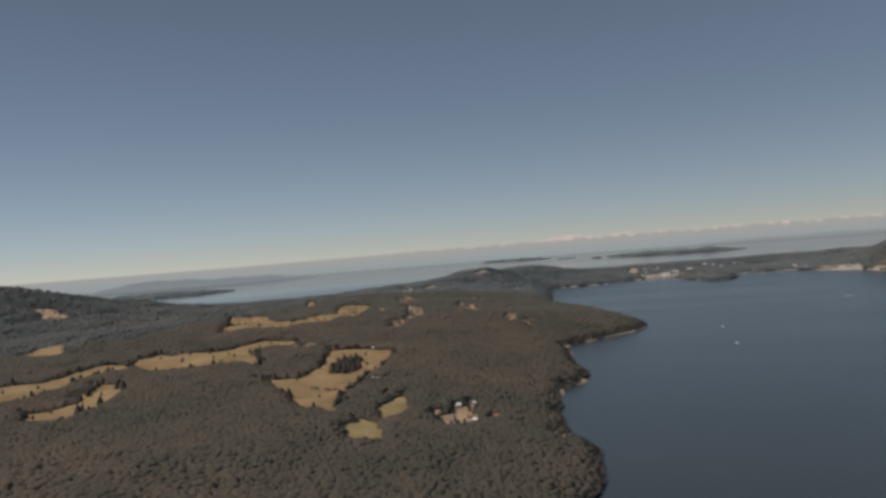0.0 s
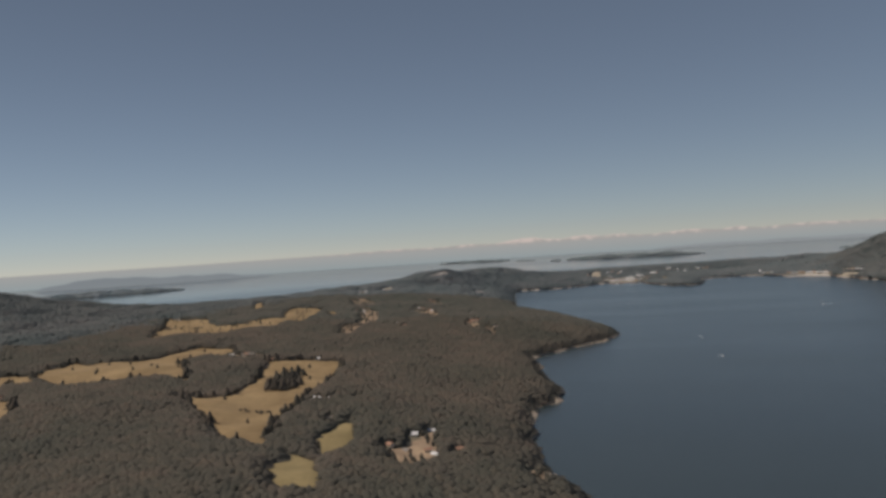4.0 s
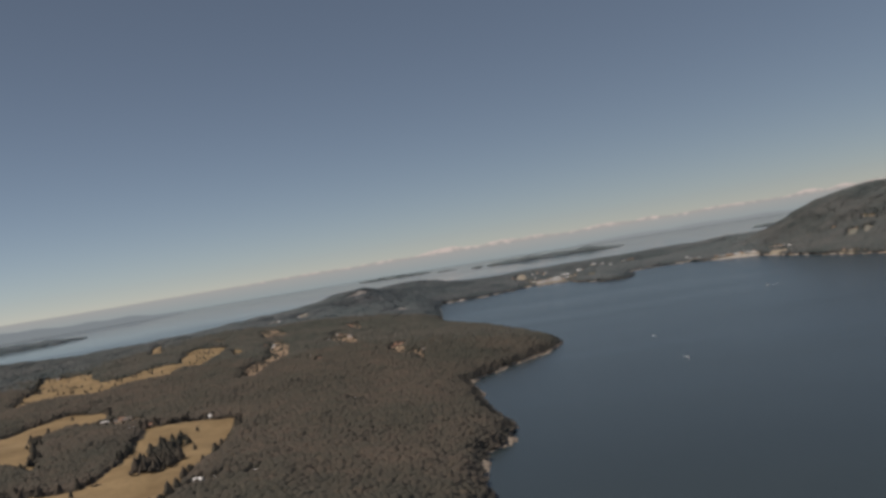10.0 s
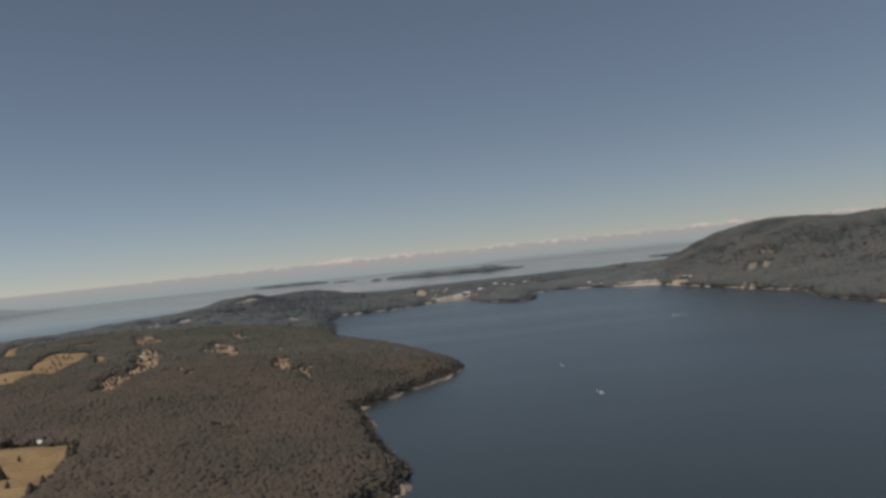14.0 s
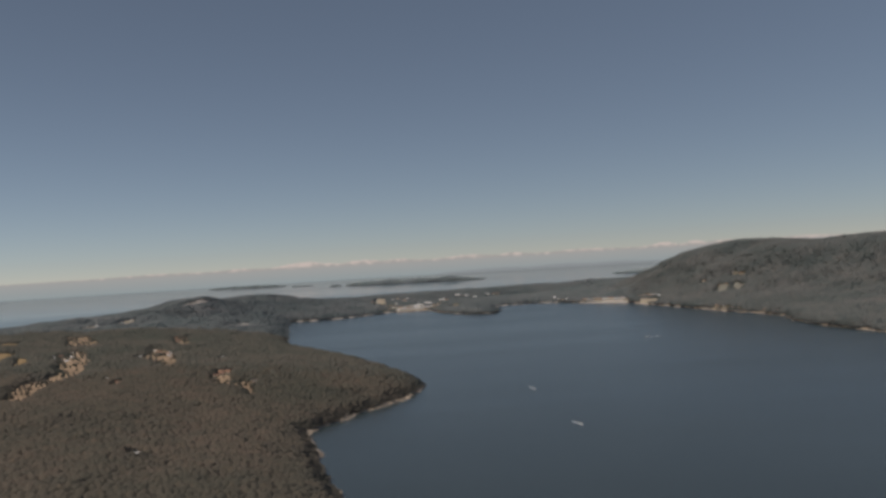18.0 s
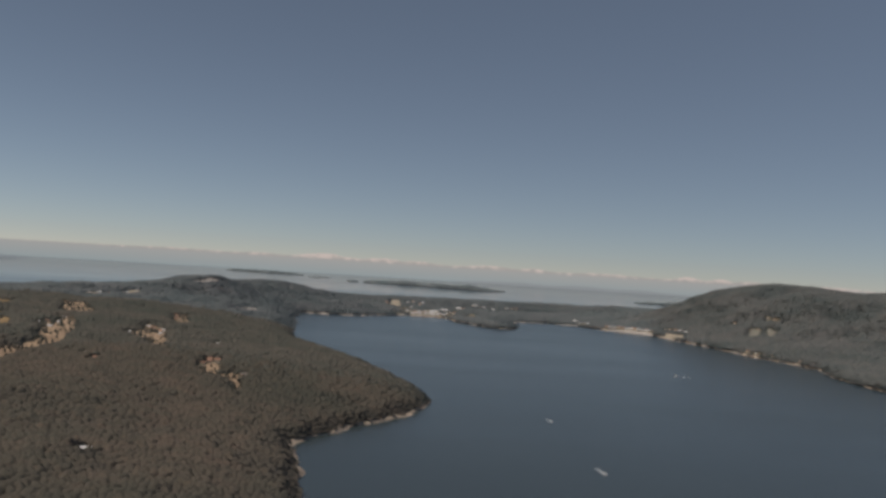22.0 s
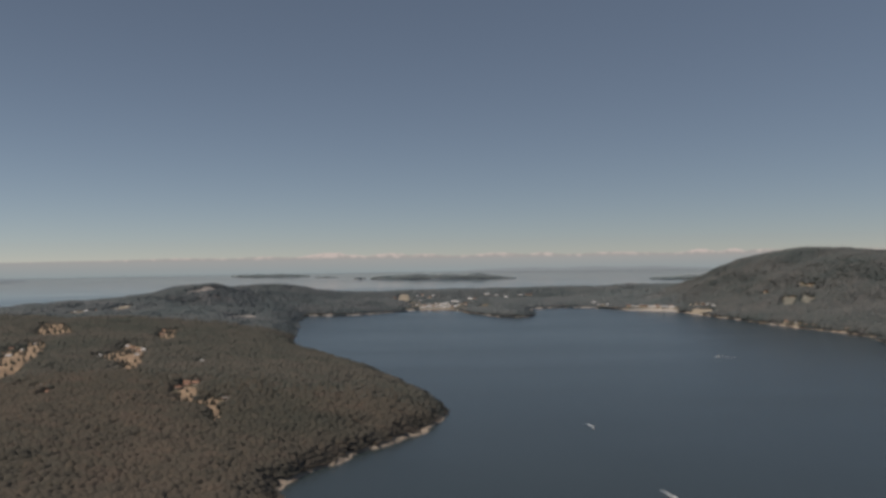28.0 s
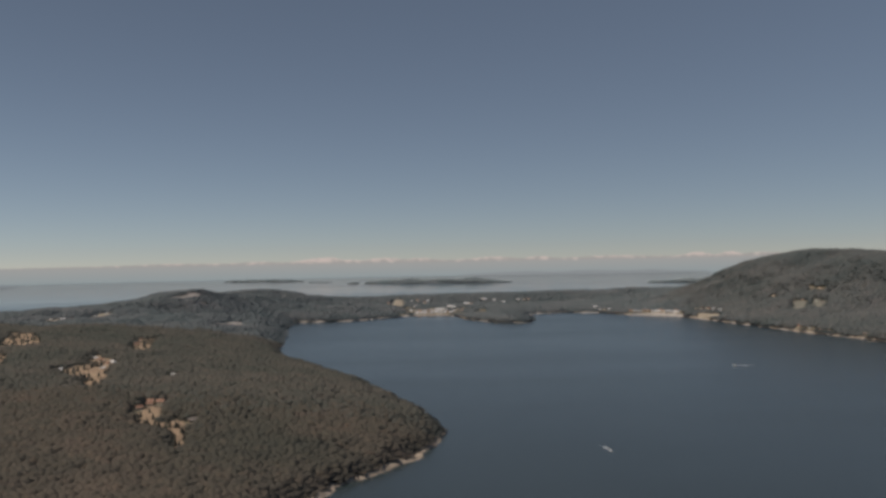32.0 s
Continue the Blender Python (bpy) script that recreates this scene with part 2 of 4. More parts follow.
# ---- the lie of the land ----
COAST_WEST = [(-60, -900), (-40, -450), (-25, -300), (0, -200), (8, -120), (4, -83), (-12, -56), (-22, -18), (-27, 20), (-30, 50),
              (-22, 62), (-20, 92), (-33, 128), (-46, 184), (-54, 221), (-42, 246), (-26, 276), (-12, 296), (-3, 330), (-4, 355),
              (-14, 390), (-29, 430), (-50, 484), (-88, 555), (-126, 628), (-145, 700), (-150, 742), (-178, 900), (-188, 1000)]
COAST_HEAD = [(-185, 1018), (-162, 1012), (-121, 1020), (-83, 1062), (-49, 1103), (4, 1107), (25, 1020), (56, 956), (90, 945),
              (102, 970), (104, 1060), (112, 1100), (159, 1123), (202, 1105), (238, 1040), (284, 1000), (300, 920)]
COAST_EAST = [(318, 830), (330, 760), (352, 690), (354, 650), (338, 600), (338, 540), (355, 440), (380, 300), (420, 100), (450, -300),
              (480, -900)]
COAST_OUTER = [(1500, -900), (1900, 0), (1900, 1000), (1300, 1500), (900, 1680), (500, 1720), (200, 1700), (0, 1640), (-250, 1500),
               (-430, 1330), (-520, 1180), (-600, 1020), (-760, 780), (-950, 600), (-1100, 400), (-1300, 0), (-1200, -900)]
COAST = np.array(COAST_WEST + COAST_HEAD + COAST_EAST + COAST_OUTER, float)


def signed_distance(x, y, poly):
    """Distance to the edge of a polygon, positive inside."""
    x, y = np.asarray(x, float), np.asarray(y, float)
    best = np.full(x.shape, 1e18)
    inside = np.zeros(x.shape, bool)
    for (ax, ay), (bx, by) in zip(poly, np.roll(poly, -1, 0)):
        ex, ey = bx - ax, by - ay
        s = np.clip(((x - ax) * ex + (y - ay) * ey) / (ex * ex + ey * ey), 0, 1)
        best = np.minimum(best, (x - ax - s * ex) ** 2 + (y - ay - s * ey) ** 2)
        cross = (ay > y) != (by > y)
        with np.errstate(divide="ignore", invalid="ignore"):
            inside ^= cross & (x < ex * (y - ay) / (ey if ey else 1e-9) + ax)
    return np.where(inside, 1, -1) * np.sqrt(best)


def waves(x, y, size, seed):
    """Smooth rolling noise between -1 and 1 from crossed sines."""
    rng = np.random.RandomState(seed)
    out = np.zeros(np.shape(x))
    for k in range(7):
        a, w, ph = rng.uniform(0, 6.283), 6.283 / size * rng.uniform(0.6, 1.9), rng.uniform(0, 6.283)
        out = out + np.sin((x * math.cos(a) + y * math.sin(a)) * w + ph + 0.9 * np.sin((x * math.sin(a) - y * math.cos(a)) * w * 0.7 + ph))
    return out / 4.0


def hump(x, y, cx, cy, sx, sy, height, power=2.0):
    q = ((x - cx) / sx) ** 2 + ((y - cy) / sy) ** 2
    return height * np.exp(-(q ** (power / 2)))


def ridge(x, y, line, width, height, power):
    best = np.full(np.shape(x), 1e18)
    for (ax, ay), (bx, by) in zip(line, line[1:]):
        ex, ey = bx - ax, by - ay
        s = np.clip(((x - ax) * ex + (y - ay) * ey) / (ex * ex + ey * ey), 0, 1)
        best = np.minimum(best, (x - ax - s * ex) ** 2 + (y - ay - s * ey) ** 2)
    return height * np.exp(-(np.sqrt(best) / width) ** power)


def land_height(x, y, d=None):
    x, y = np.asarray(x, float), np.asarray(y, float)
    if d is None:
        d = signed_distance(x, y, COAST)
    d = d + 2.5 * waves(x, y, 26, 3) + 1.2 * waves(x, y, 11, 4)
    inland = np.maximum(d, 0)
    low = 1 - 0.72 * np.exp(-(((x - 60) / 230) ** 4 + ((y - 1180) / 190) ** 4)) - 0.35 * np.exp(-(((x - 200) / 420) ** 4 + ((y - 1480) / 220) ** 4))
    z = 21 * (1 - np.exp(-inland / 90)) * low + 1.3 * (1 - np.exp(-inland / 2.2))
    grown = 1 - np.exp(-inland / 60)
    z = z + grown * (2.2 * waves(x, y, 130, 5) + 0.9 * waves(x, y, 45, 6)) * low
    z = z - grown * hump(x, y, -270, -34, 26, 60, 6)
    z = z + grown * (hump(x, y, -329, 1056, 80, 95, 19.5) + hump(x, y, -320, 1052, 18, 30, 5.5))
    z = z + grown * hump(x, y, -450, 940, 85, 130, 4.8)
    z = z + grown * hump(x, y, -285, 1240, 95, 100, 14)
    z = z + grown * hump(x, y, -850, 420, 190, 230, 58)
    z = z + grown * ridge(x, y, [(490, 1130), (560, 950), (680, 760), (820, 480)], 140, 52 + 3 * waves(x, y, 150, 8), 3.0)
    z = z + grown * (hump(x, y, 490, 1115, 45, 60, 5) - hump(x, y, 398, 1140, 42, 60, 5))
    return np.where(d > 0, np.minimum(z, 0.8 * d), np.maximum(0.5 * d, -4.0))


# ---- ground, sea and far shores ----
STEP = 5.0
gx = np.arange(-1320, 1321, STEP)
gy = np.arange(-420, 1761, STEP)
GX, GY = np.meshgrid(gx, gy)
GD = signed_distance(GX, GY, COAST)
GZ = land_height(GX, GY, GD)


def grid_faces(nx, ny):
    i = (np.arange(ny - 1)[:, None] * nx + np.arange(nx - 1)[None, :]).ravel()
    return np.stack([i, i + 1, i + nx + 1, i + nx], 1)


ground_faces = grid_faces(len(gx), len(gy))
keep = (GZ.ravel()[ground_faces] > -3.9).any(1)
ground = raw_mesh("ground", np.stack([GX, GY, GZ], -1).reshape(-1, 3), ground_faces[keep], GROUND, True)
tagged(ground, "hilly wooded island ground with a tan rocky shoreline", "ground", kind="structure")


def z_at(x, y):
    """Height of the ground mesh at a place."""
    fx, fy = (np.asarray(x, float) - gx[0]) / STEP, (np.asarray(y, float) - gy[0]) / STEP
    i, j = np.clip(fx.astype(int), 0, len(gx) - 2), np.clip(fy.astype(int), 0, len(gy) - 2)
    u, v = fx - i, fy - j
    return (GZ[j, i] * (1 - u) + GZ[j, i + 1] * u) * (1 - v) + (GZ[j + 1, i] * (1 - u) + GZ[j + 1, i + 1] * u) * v


def sea_sheet():
    rings = [0] + list(np.geomspace(60, 4700, 26))
    spokes = 96
    verts = [(0, -150, 0)]
    for r in rings[1:]:
        verts += [(r * math.cos(6.28318 * k / spokes), r * math.sin(6.28318 * k / spokes) - 150, 0) for k in range(spokes)]
    tri = []
    for k in range(spokes):
        tri.append((0, 1 + k, 1 + (k + 1) % spokes))
    for q in range(len(rings) - 2):
        a, b = 1 + q * spokes, 1 + (q + 1) * spokes
        for k in range(spokes):
            n = (k + 1) % spokes
            tri += [(a + k, b + k, b + n), (a + k, b + n, a + n)]
    return raw_mesh("water", verts, tri, SEA)


tagged(sea_sheet(), "calm dark blue sea water reaching to the hazy horizon", "water", kind="structure")


def crown_cloud(x, y, z, tall, wide, rng, sides=6, round_top=None):
    """Arrays for many tree crowns: two ragged tiers and a tip each; round_top 0 is a fir, 1 a broad flat crown."""
    n = len(x)
    a = np.arange(sides) * (2 * math.pi / sides)
    turn = rng.uniform(0, 6.283, (n, 1))
    blunt = np.zeros(n) if round_top is None else round_top
    verts = np.empty((n, 2 * sides + 1, 3))
    for tier, (up, out, up_blunt, out_blunt) in enumerate(((0.10, 1.0, 0.12, 0.18), (0.52, 0.58, 0.26, 0.14))):
        r = wide[:, None] * (out + out_blunt * blunt[:, None]) * rng.uniform(0.78, 1.2, (n, sides))
        ang = a[None, :] + turn + 0.5 * tier
        s = slice(tier * sides, tier * sides + sides)
        verts[:, s, 0] = x[:, None] + r * np.cos(ang)
        verts[:, s, 1] = y[:, None] + r * np.sin(ang)
        verts[:, s, 2] = z[:, None] + tall[:, None] * (up + up_blunt * blunt[:, None] + rng.uniform(-0.07, 0.07, (n, sides)) * (1 - 0.55 * blunt[:, None]))
    verts[:, -1, 0] = x + wide * rng.uniform(-0.2, 0.2, n)
    verts[:, -1, 1] = y + wide * rng.uniform(-0.2, 0.2, n)
    verts[:, -1, 2] = z + tall * (1 - 0.03 * blunt)
    tri = []
    for k in range(sides):
        m = (k + 1) % sides
        tri += [(k, m, sides + m), (k, sides + m, sides + k), (sides + k, sides + m, 2 * sides)]
    tri = np.array(tri)
    faces = (np.arange(n)[:, None, None] * (2 * sides + 1) + tri[None]).reshape(-1, 3)
    return verts.reshape(-1, 3), faces


def isle(name, cx, cy, half_long, half_wide, turn, height, skew, seed, label, cover=None):
    """A low wooded island: a noisy mound with trees on it and a thin pale shore; haze is put into its colours."""
    rng = np.random.RandomState(seed)
    nu, nv = 90, 20
    u, v = np.meshgrid(np.linspace(-1, 1, nu), np.linspace(-1, 1, nv))
    env = np.clip(1 - np.abs(u) ** 2.4, 0, 1) ** 0.6
    w = half_wide * env * (1 + 0.25 * waves(u * 100, v * 0, 60, seed))
    px, py = u * half_long, v * w
    body = np.clip(1 - np.abs(v) ** 2.2, 0, 1)
    z = height * body * env * (0.62 + skew * u + 0.16 * waves(u * 100, v * 20, 55, seed + 1) + 0.03 * waves(u * 100, v * 40, 14, seed + 2)) - 0.3
    c, s = math.cos(radians(turn)), math.sin(radians(turn))
    X, Y = cx + px * c - py * s, cy + px * s + py * c
    top = tagged(new(name), label, "island")
    body_ob = raw_mesh("shore", np.stack([X, Y, np.maximum(z, -0.5)], -1).reshape(-1, 3), grid_faces(nu, nv), cover or HAZED_SHORE, True)
    body_ob.parent = top
    n = min(int(half_long * half_wide / 5), 3200)
    i, j = rng.uniform(0, nu - 1.01, n), rng.uniform(1, nv - 2.01, n)
    ii, jj = i.astype(int), j.astype(int)
    tx, ty, tz = X[jj, ii], Y[jj, ii], z[jj, ii]
    good = tz > 1.2
    tx, ty, tz = tx[good] + rng.uniform(-3, 3, good.sum()), ty[good] + rng.uniform(-3, 3, good.sum()), tz[good]
    vv, ff = crown_cloud(tx, ty, tz - 1.5, rng.uniform(1.9, 2.6, len(tx)), rng.uniform(4.0, 6.0, len(tx)), rng, 4, np.ones(len(tx)))
    trees = raw_mesh("tree_cover", vv, ff, cover or HAZED_FOREST, True)
    trees.parent = top
    tagged(trees, kind="stuff")
    return top


# island shores, with the blue of the haze painted in
HAZED_SHORE = varied("hazed_distant_shore", (0.165, 0.198, 0.23), (0.18, 0.21, 0.24), 0.02, 0.95)
# the farthest land glows: its hazy light is emitted, not taken from the sun
FAR_LAND = glow("glowing_hazy_land", (0.20, 0.235, 0.258), (0.19, 0.225, 0.25), 0, 40, 1.0)
FARTHER_LAND = glow("glowing_hazy_far_land", (0.245, 0.28, 0.30), (0.235, 0.268, 0.288), 0, 40, 1.0)
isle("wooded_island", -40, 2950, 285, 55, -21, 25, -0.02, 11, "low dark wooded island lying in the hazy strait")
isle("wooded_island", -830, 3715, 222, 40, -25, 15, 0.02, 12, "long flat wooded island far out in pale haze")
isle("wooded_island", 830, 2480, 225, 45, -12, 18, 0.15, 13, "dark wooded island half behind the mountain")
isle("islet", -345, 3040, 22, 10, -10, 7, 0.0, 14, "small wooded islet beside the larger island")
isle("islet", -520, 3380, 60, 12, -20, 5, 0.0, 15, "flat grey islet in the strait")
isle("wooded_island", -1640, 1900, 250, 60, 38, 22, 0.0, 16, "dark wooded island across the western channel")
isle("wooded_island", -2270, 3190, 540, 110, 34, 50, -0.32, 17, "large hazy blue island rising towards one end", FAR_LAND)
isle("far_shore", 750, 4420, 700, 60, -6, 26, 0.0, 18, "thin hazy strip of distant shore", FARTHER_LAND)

# the far haze over the water, and the snowy range behind it, both sheets that glow
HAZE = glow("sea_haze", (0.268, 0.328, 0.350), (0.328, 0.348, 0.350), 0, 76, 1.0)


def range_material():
    """Far snowy peaks that glow, the pale warm light put into their colour: patches of snow along the crest over hazy
    blue-grey slopes.
    """
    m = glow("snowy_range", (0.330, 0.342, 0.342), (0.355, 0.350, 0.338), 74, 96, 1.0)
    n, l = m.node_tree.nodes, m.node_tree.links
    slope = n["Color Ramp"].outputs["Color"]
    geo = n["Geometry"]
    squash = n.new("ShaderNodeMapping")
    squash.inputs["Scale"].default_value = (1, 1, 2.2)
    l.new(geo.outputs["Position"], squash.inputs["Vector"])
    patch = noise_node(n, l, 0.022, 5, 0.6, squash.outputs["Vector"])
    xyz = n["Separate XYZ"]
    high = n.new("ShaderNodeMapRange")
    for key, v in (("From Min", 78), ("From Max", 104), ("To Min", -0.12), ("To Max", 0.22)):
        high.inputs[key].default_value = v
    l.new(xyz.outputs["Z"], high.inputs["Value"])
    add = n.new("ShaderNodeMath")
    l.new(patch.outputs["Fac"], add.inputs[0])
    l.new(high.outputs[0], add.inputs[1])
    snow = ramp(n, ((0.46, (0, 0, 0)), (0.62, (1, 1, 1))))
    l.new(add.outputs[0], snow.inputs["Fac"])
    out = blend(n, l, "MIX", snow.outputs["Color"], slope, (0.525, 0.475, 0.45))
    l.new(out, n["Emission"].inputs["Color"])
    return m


RANGE = range_material()


def curtain(name, radius, bottom, tops, material, label):
    n = len(tops)
    ang = np.linspace(radians(-62), radians(62), n)
    x, y = radius * np.sin(ang), radius * np.cos(ang) - 150
    lower = np.stack([x, y, np.full(n, bottom)], 1)
    upper = np.stack([x, y, tops], 1)
    i = np.arange(n - 1)
    ob = raw_mesh(name, np.concatenate([lower, upper]), np.stack([i, i + 1, i + 1 + n, i + n], 1), material)
    return tagged(ob, label, "backdrop", kind="structure")


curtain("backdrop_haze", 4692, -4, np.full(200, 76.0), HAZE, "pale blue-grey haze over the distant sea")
# the main snowy massifs by bearing: degrees east of north, half width, rise
peak_x = np.linspace(-62, 62, 2400)
peaks = np.full(len(peak_x), 86.0)
for bearing, half, rise in ((-8.2, 1.6, 17), (-6.6, 0.8, 8), (-4.2, 1.5, 12), (-1.8, 1.2, 9), (3.2, 1.6, 9), (6.2, 0.9, 8), (11.0, 2.0, 6), (16.4, 0.8, 13), (18.4, 0.7, 12), (20.3, 1.2, 8),
                            (-12.5, 1.5, 5), (-18, 2.5, 3), (25, 2.0, 7), (30, 2.0, 6)):
    peaks = np.maximum(peaks, 86 + 1.3 * rise * np.exp(-((peak_x - bearing) / half) ** 2))
rough = 3.0 * np.abs(waves(peak_x * 10, 0 * peak_x, 9, 23)) + 2.0 * np.abs(waves(peak_x * 10, 0 * peak_x, 3, 24))
peaks = peaks + rough * (0.25 + (peaks - 86) / 12)
peaks = 76 + (peaks - 76) * np.clip((peak_x + 34) / 16, 0.1, 1)
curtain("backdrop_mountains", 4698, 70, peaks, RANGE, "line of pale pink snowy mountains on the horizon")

# ---- open ground between the trees ----
CLEARINGS = []


def open_distance(x, y, poly, near, rough):
    d = signed_distance(x, y, poly)
    steps = 1 + int(math.hypot(*near) / 7)
    for k in np.arange(1, steps + 1) / steps:
        d = np.maximum(d, signed_distance(x - near[0] * k, y - near[1] * k, poly))
    return d + rough * (0.6 * waves(x, y, 22, 31) + 0.4 * waves(x, y, 8, 32))


def meadow(name, outline, material, label, rough=4.0, near=(0, 0)):
    """A sheet of open ground that follows the land and dips under it round its ragged edge. near: how far the open ground
    runs on downhill."""
    poly = np.array(outline, float)
    reach = np.array([poly, poly + near]).reshape(-1, 2)
    lo, hi = reach.min(0) - 12, reach.max(0) + 12
    step = max(2.0, (hi - lo).max() / 70)
    x, y = np.meshgrid(np.arange(lo[0], hi[0], step), np.arange(lo[1], hi[1], step))
    d = open_distance(x, y, poly, near, rough)
    z = z_at(x, y) + np.clip(0.4 * d, -2.5, 0.35)
    f = grid_faces(x.shape[1], x.shape[0])
    f = f[(d.ravel()[f] > -5).any(1)]
    CLEARINGS.append((poly, rough, near, material in (DIRT, ROCK, CLIFF)))
    return tagged(raw_mesh(name, np.stack([x, y, z], -1).reshape(-1, 3), f, material, True), label, "meadow", kind="structure")


meadow("meadow", [(-183, 4), (-163, 6), (-164, 32), (-171, 52), (-180, 74), (-187, 97), (-166, 104), (-147, 111), (-143, 88), (-137, 62), (-133, 36), (-128, 6), (-119, -37), (-108, -68), (-126, -62), (-145, -38), (-166, -14)], GRASS, "sloping dry golden meadow with a clump of trees", 2, (6, -14))
meadow("meadow", [(-304, 52), (-328, 113), (-299, 106), (-286, 118), (-284, 148), (-272, 171), (-248, 171), (-240, 156), (-252, 136), (-256, 114), (-230, 82), (-206, 46), (-226, 58), (-248, 45), (-277, 42)], GRASS, "long dry golden pasture on a rise", 1.5, (9, -13))
meadow("meadow", [(-305, 54), (-318, 52), (-328, 28), (-320, -2), (-324, -40), (-302, -56), (-302, -12), (-312, 18), (-312, 38), (-296, 40)], GRASS, "narrow dry golden field strip running downhill", 0.8, (8, -9))
meadow("meadow", [(-268, -72), (-265, -44), (-261, -29), (-258, -18), (-268, -4), (-286, 0), (-272, -20), (-277, -28), (-245, -26), (-239, -37), (-234, -55), (-228, -68), (-214, -106), (-230, -112)], GRASS, "dry golden field corner beside two pale sheds", 1, (8, -9))
meadow("meadow", [(-361, 243), (-385, 298), (-426, 364), (-445, 398), (-402, 402), (-370, 358), (-348, 336), (-326, 298), (-332, 266)], GRASS, "dry golden field among dark woods", 3, (17, -25))
meadow("meadow", [(-348, 338), (-322, 376), (-304, 366), (-290, 310), (-300, 300), (-328, 296)], GRASS, "thin dry field strip among dark woods", 2, (12, -20))
meadow("clearing", [(-212, 275), (-218, 300), (-221, 325), (-219, 342), (-223, 366), (-209, 361), (-211, 335), (-204, 300), (-200, 262), (-206, 256)], DIRT, "dry winding clearing below scattered houses", 1.5, (4, -12))
meadow("clearing", [(-256, 420), (-262, 465), (-284, 507), (-272, 509), (-247, 461), (-224, 403), (-214, 365), (-230, 372), (-242, 400)], DIRT, "tan ground with houses among trees", 3, (8, -18))
meadow("clearing", [(-310, 572), (-345, 650), (-316, 632), (-300, 610), (-284, 572)], DIRT, "bare tan clearing on a wooded slope", 3, (10, -24))
meadow("clearing", [(-304, 362), (-352, 478), (-346, 494), (-320, 498), (-302, 436), (-286, 366)], GRASS, "dry golden slope among dark woods", 3, (12, -22))
meadow("clearing", [(-305, 472), (-282, 439), (-267, 408), (-272, 403)], GRASS, "small dry clearing beside the houses", 2, (10, -24))
meadow("clearing", [(-426, 547), (-486, 678), (-472, 670), (-416, 552)], GRASS, "small dry clearing high on the slope", 2, (17, -31))
meadow("clearing", [(-386, 574), (-382, 606), (-368, 606), (-360, 578)], GRASS, "small dry field high in the woods", 3, (10, -22))
meadow("clearing", [(-195, 420), (-213, 497), (-190, 478), (-174, 425), (-159, 378), (-167, 384), (-182, 412)], DIRT, "tan clearing with houses in the woods", 3, (7, -22))
meadow("clearing", [(-238, 632), (-227, 645), (-207, 580), (-201, 550), (-213, 560)], DIRT, "bare tan clearing in the woods", 3, (9, -28))
meadow("clearing", [(-118, 313), (-117, 322), (-112, 320), (-104, 306)], DIRT, "small brown clearing round a pale house", 2, (4, -17))
meadow("clearing", [(-104, 307), (-100, 308), (-91, 290), (-94, 283)], DIRT, "small tan clearing near the point", 2, (4, -16))
meadow("airfield", [(-85, 1235), (-91, 1358), (-83, 1371), (-72, 1363), (-66, 1260), (-70, 1225)], PALE_GRASS, "pale dry airfield grass behind the village", 2, (1, -8))
meadow("hillside_clearing", [(379, 909), (391, 931), (399, 916), (388, 895)], HAZED_GRASS, "faint dry clearing on the mountain side", 3, (-7, -19))
meadow("hillside_clearing", [(395, 894), (404, 910), (409, 893), (397, 876)], HAZED_GRASS, "faint dry clearing among firs on the mountain", 3, (-7, -19))
meadow("hillside_clearing", [(-700, 386), (-679, 400), (-620, 360), (-648, 348)], DIRT, "bare tan clearing high on a wooded hill", 4, (8, -7))
meadow("hillside_clearing", [(-450, 88), (-462, 124), (-472, 146), (-486, 186), (-470, 184), (-444, 152), (-446, 122), (-436, 92)], GRASS, "dry clearing at the foot of a wooded hill", 3, (16, -16))
meadow("meadow", [(-91, -66), (-92, -25), (-84, -44), (-81, -68), (-86, -75)], GREEN_GRASS, "small yellow-green paddock between woods", 2, (5, -11))
meadow("meadow", [(-86, -113), (-92, -85), (-80, -91), (-72, -109), (-70, -118), (-80, -120)], GREEN_GRASS, "small pale green paddock between woods", 2, (5, -8))
meadow("hillside_clearing", [(-390, 790), (-382, 818), (-374, 840), (-366, 838), (-372, 812), (-378, 788)], PALE_GRASS, "pale strip of cleared ground with roofs", 2, (5, -16))
meadow("hillside_clearing", [(-377, 858), (-370, 892), (-360, 888), (-367, 856)], PALE_GRASS, "short pale clearing with two roofs", 2, (5, -16))
meadow("clearing", [(-66, -69), (-60, -58), (-56, -37), (-49, -60), (-57, -73)], DIRT, "bare tan ground among houses and trees", 3, (4, -11))
meadow("clearing", [(-236, 130), (-226, 139), (-205, 131), (-207, 121), (-222, 126)], DIRT, "bare tan yard round a row of houses", 2, (7, -13))
meadow("village_ground", [(-47, 1108), (-44, 1172), (-7, 1190), (1, 1112)], STREETS, "pale village ground and streets by the bay", 3, (0, 0))
meadow("beach_bank", [(214, 988), (232, 1049), (260, 1033), (287, 1006), (280, 953)], SAND, "tan sandy bank behind the beach", 2, (0, 0))
meadow("beach_bank", [(300, 990), (315, 951), (311, 936), (296, 972)], PALE_GRASS, "tan cut bank above the water", 2, (-3, -11))
meadow("meadow", [(-242, 846), (-223, 901), (-217, 870), (-231, 815)], SAND, "thin pale clearing on the headland", 2, (3, -10))
meadow("rock_outcrop", [(-342, 1004), (-337, 1022), (-322, 1036), (-310, 1041), (-312, 1032), (-324, 1014)], CLIFF, "bare pale rock on a wooded hilltop", 5, (2, -6))
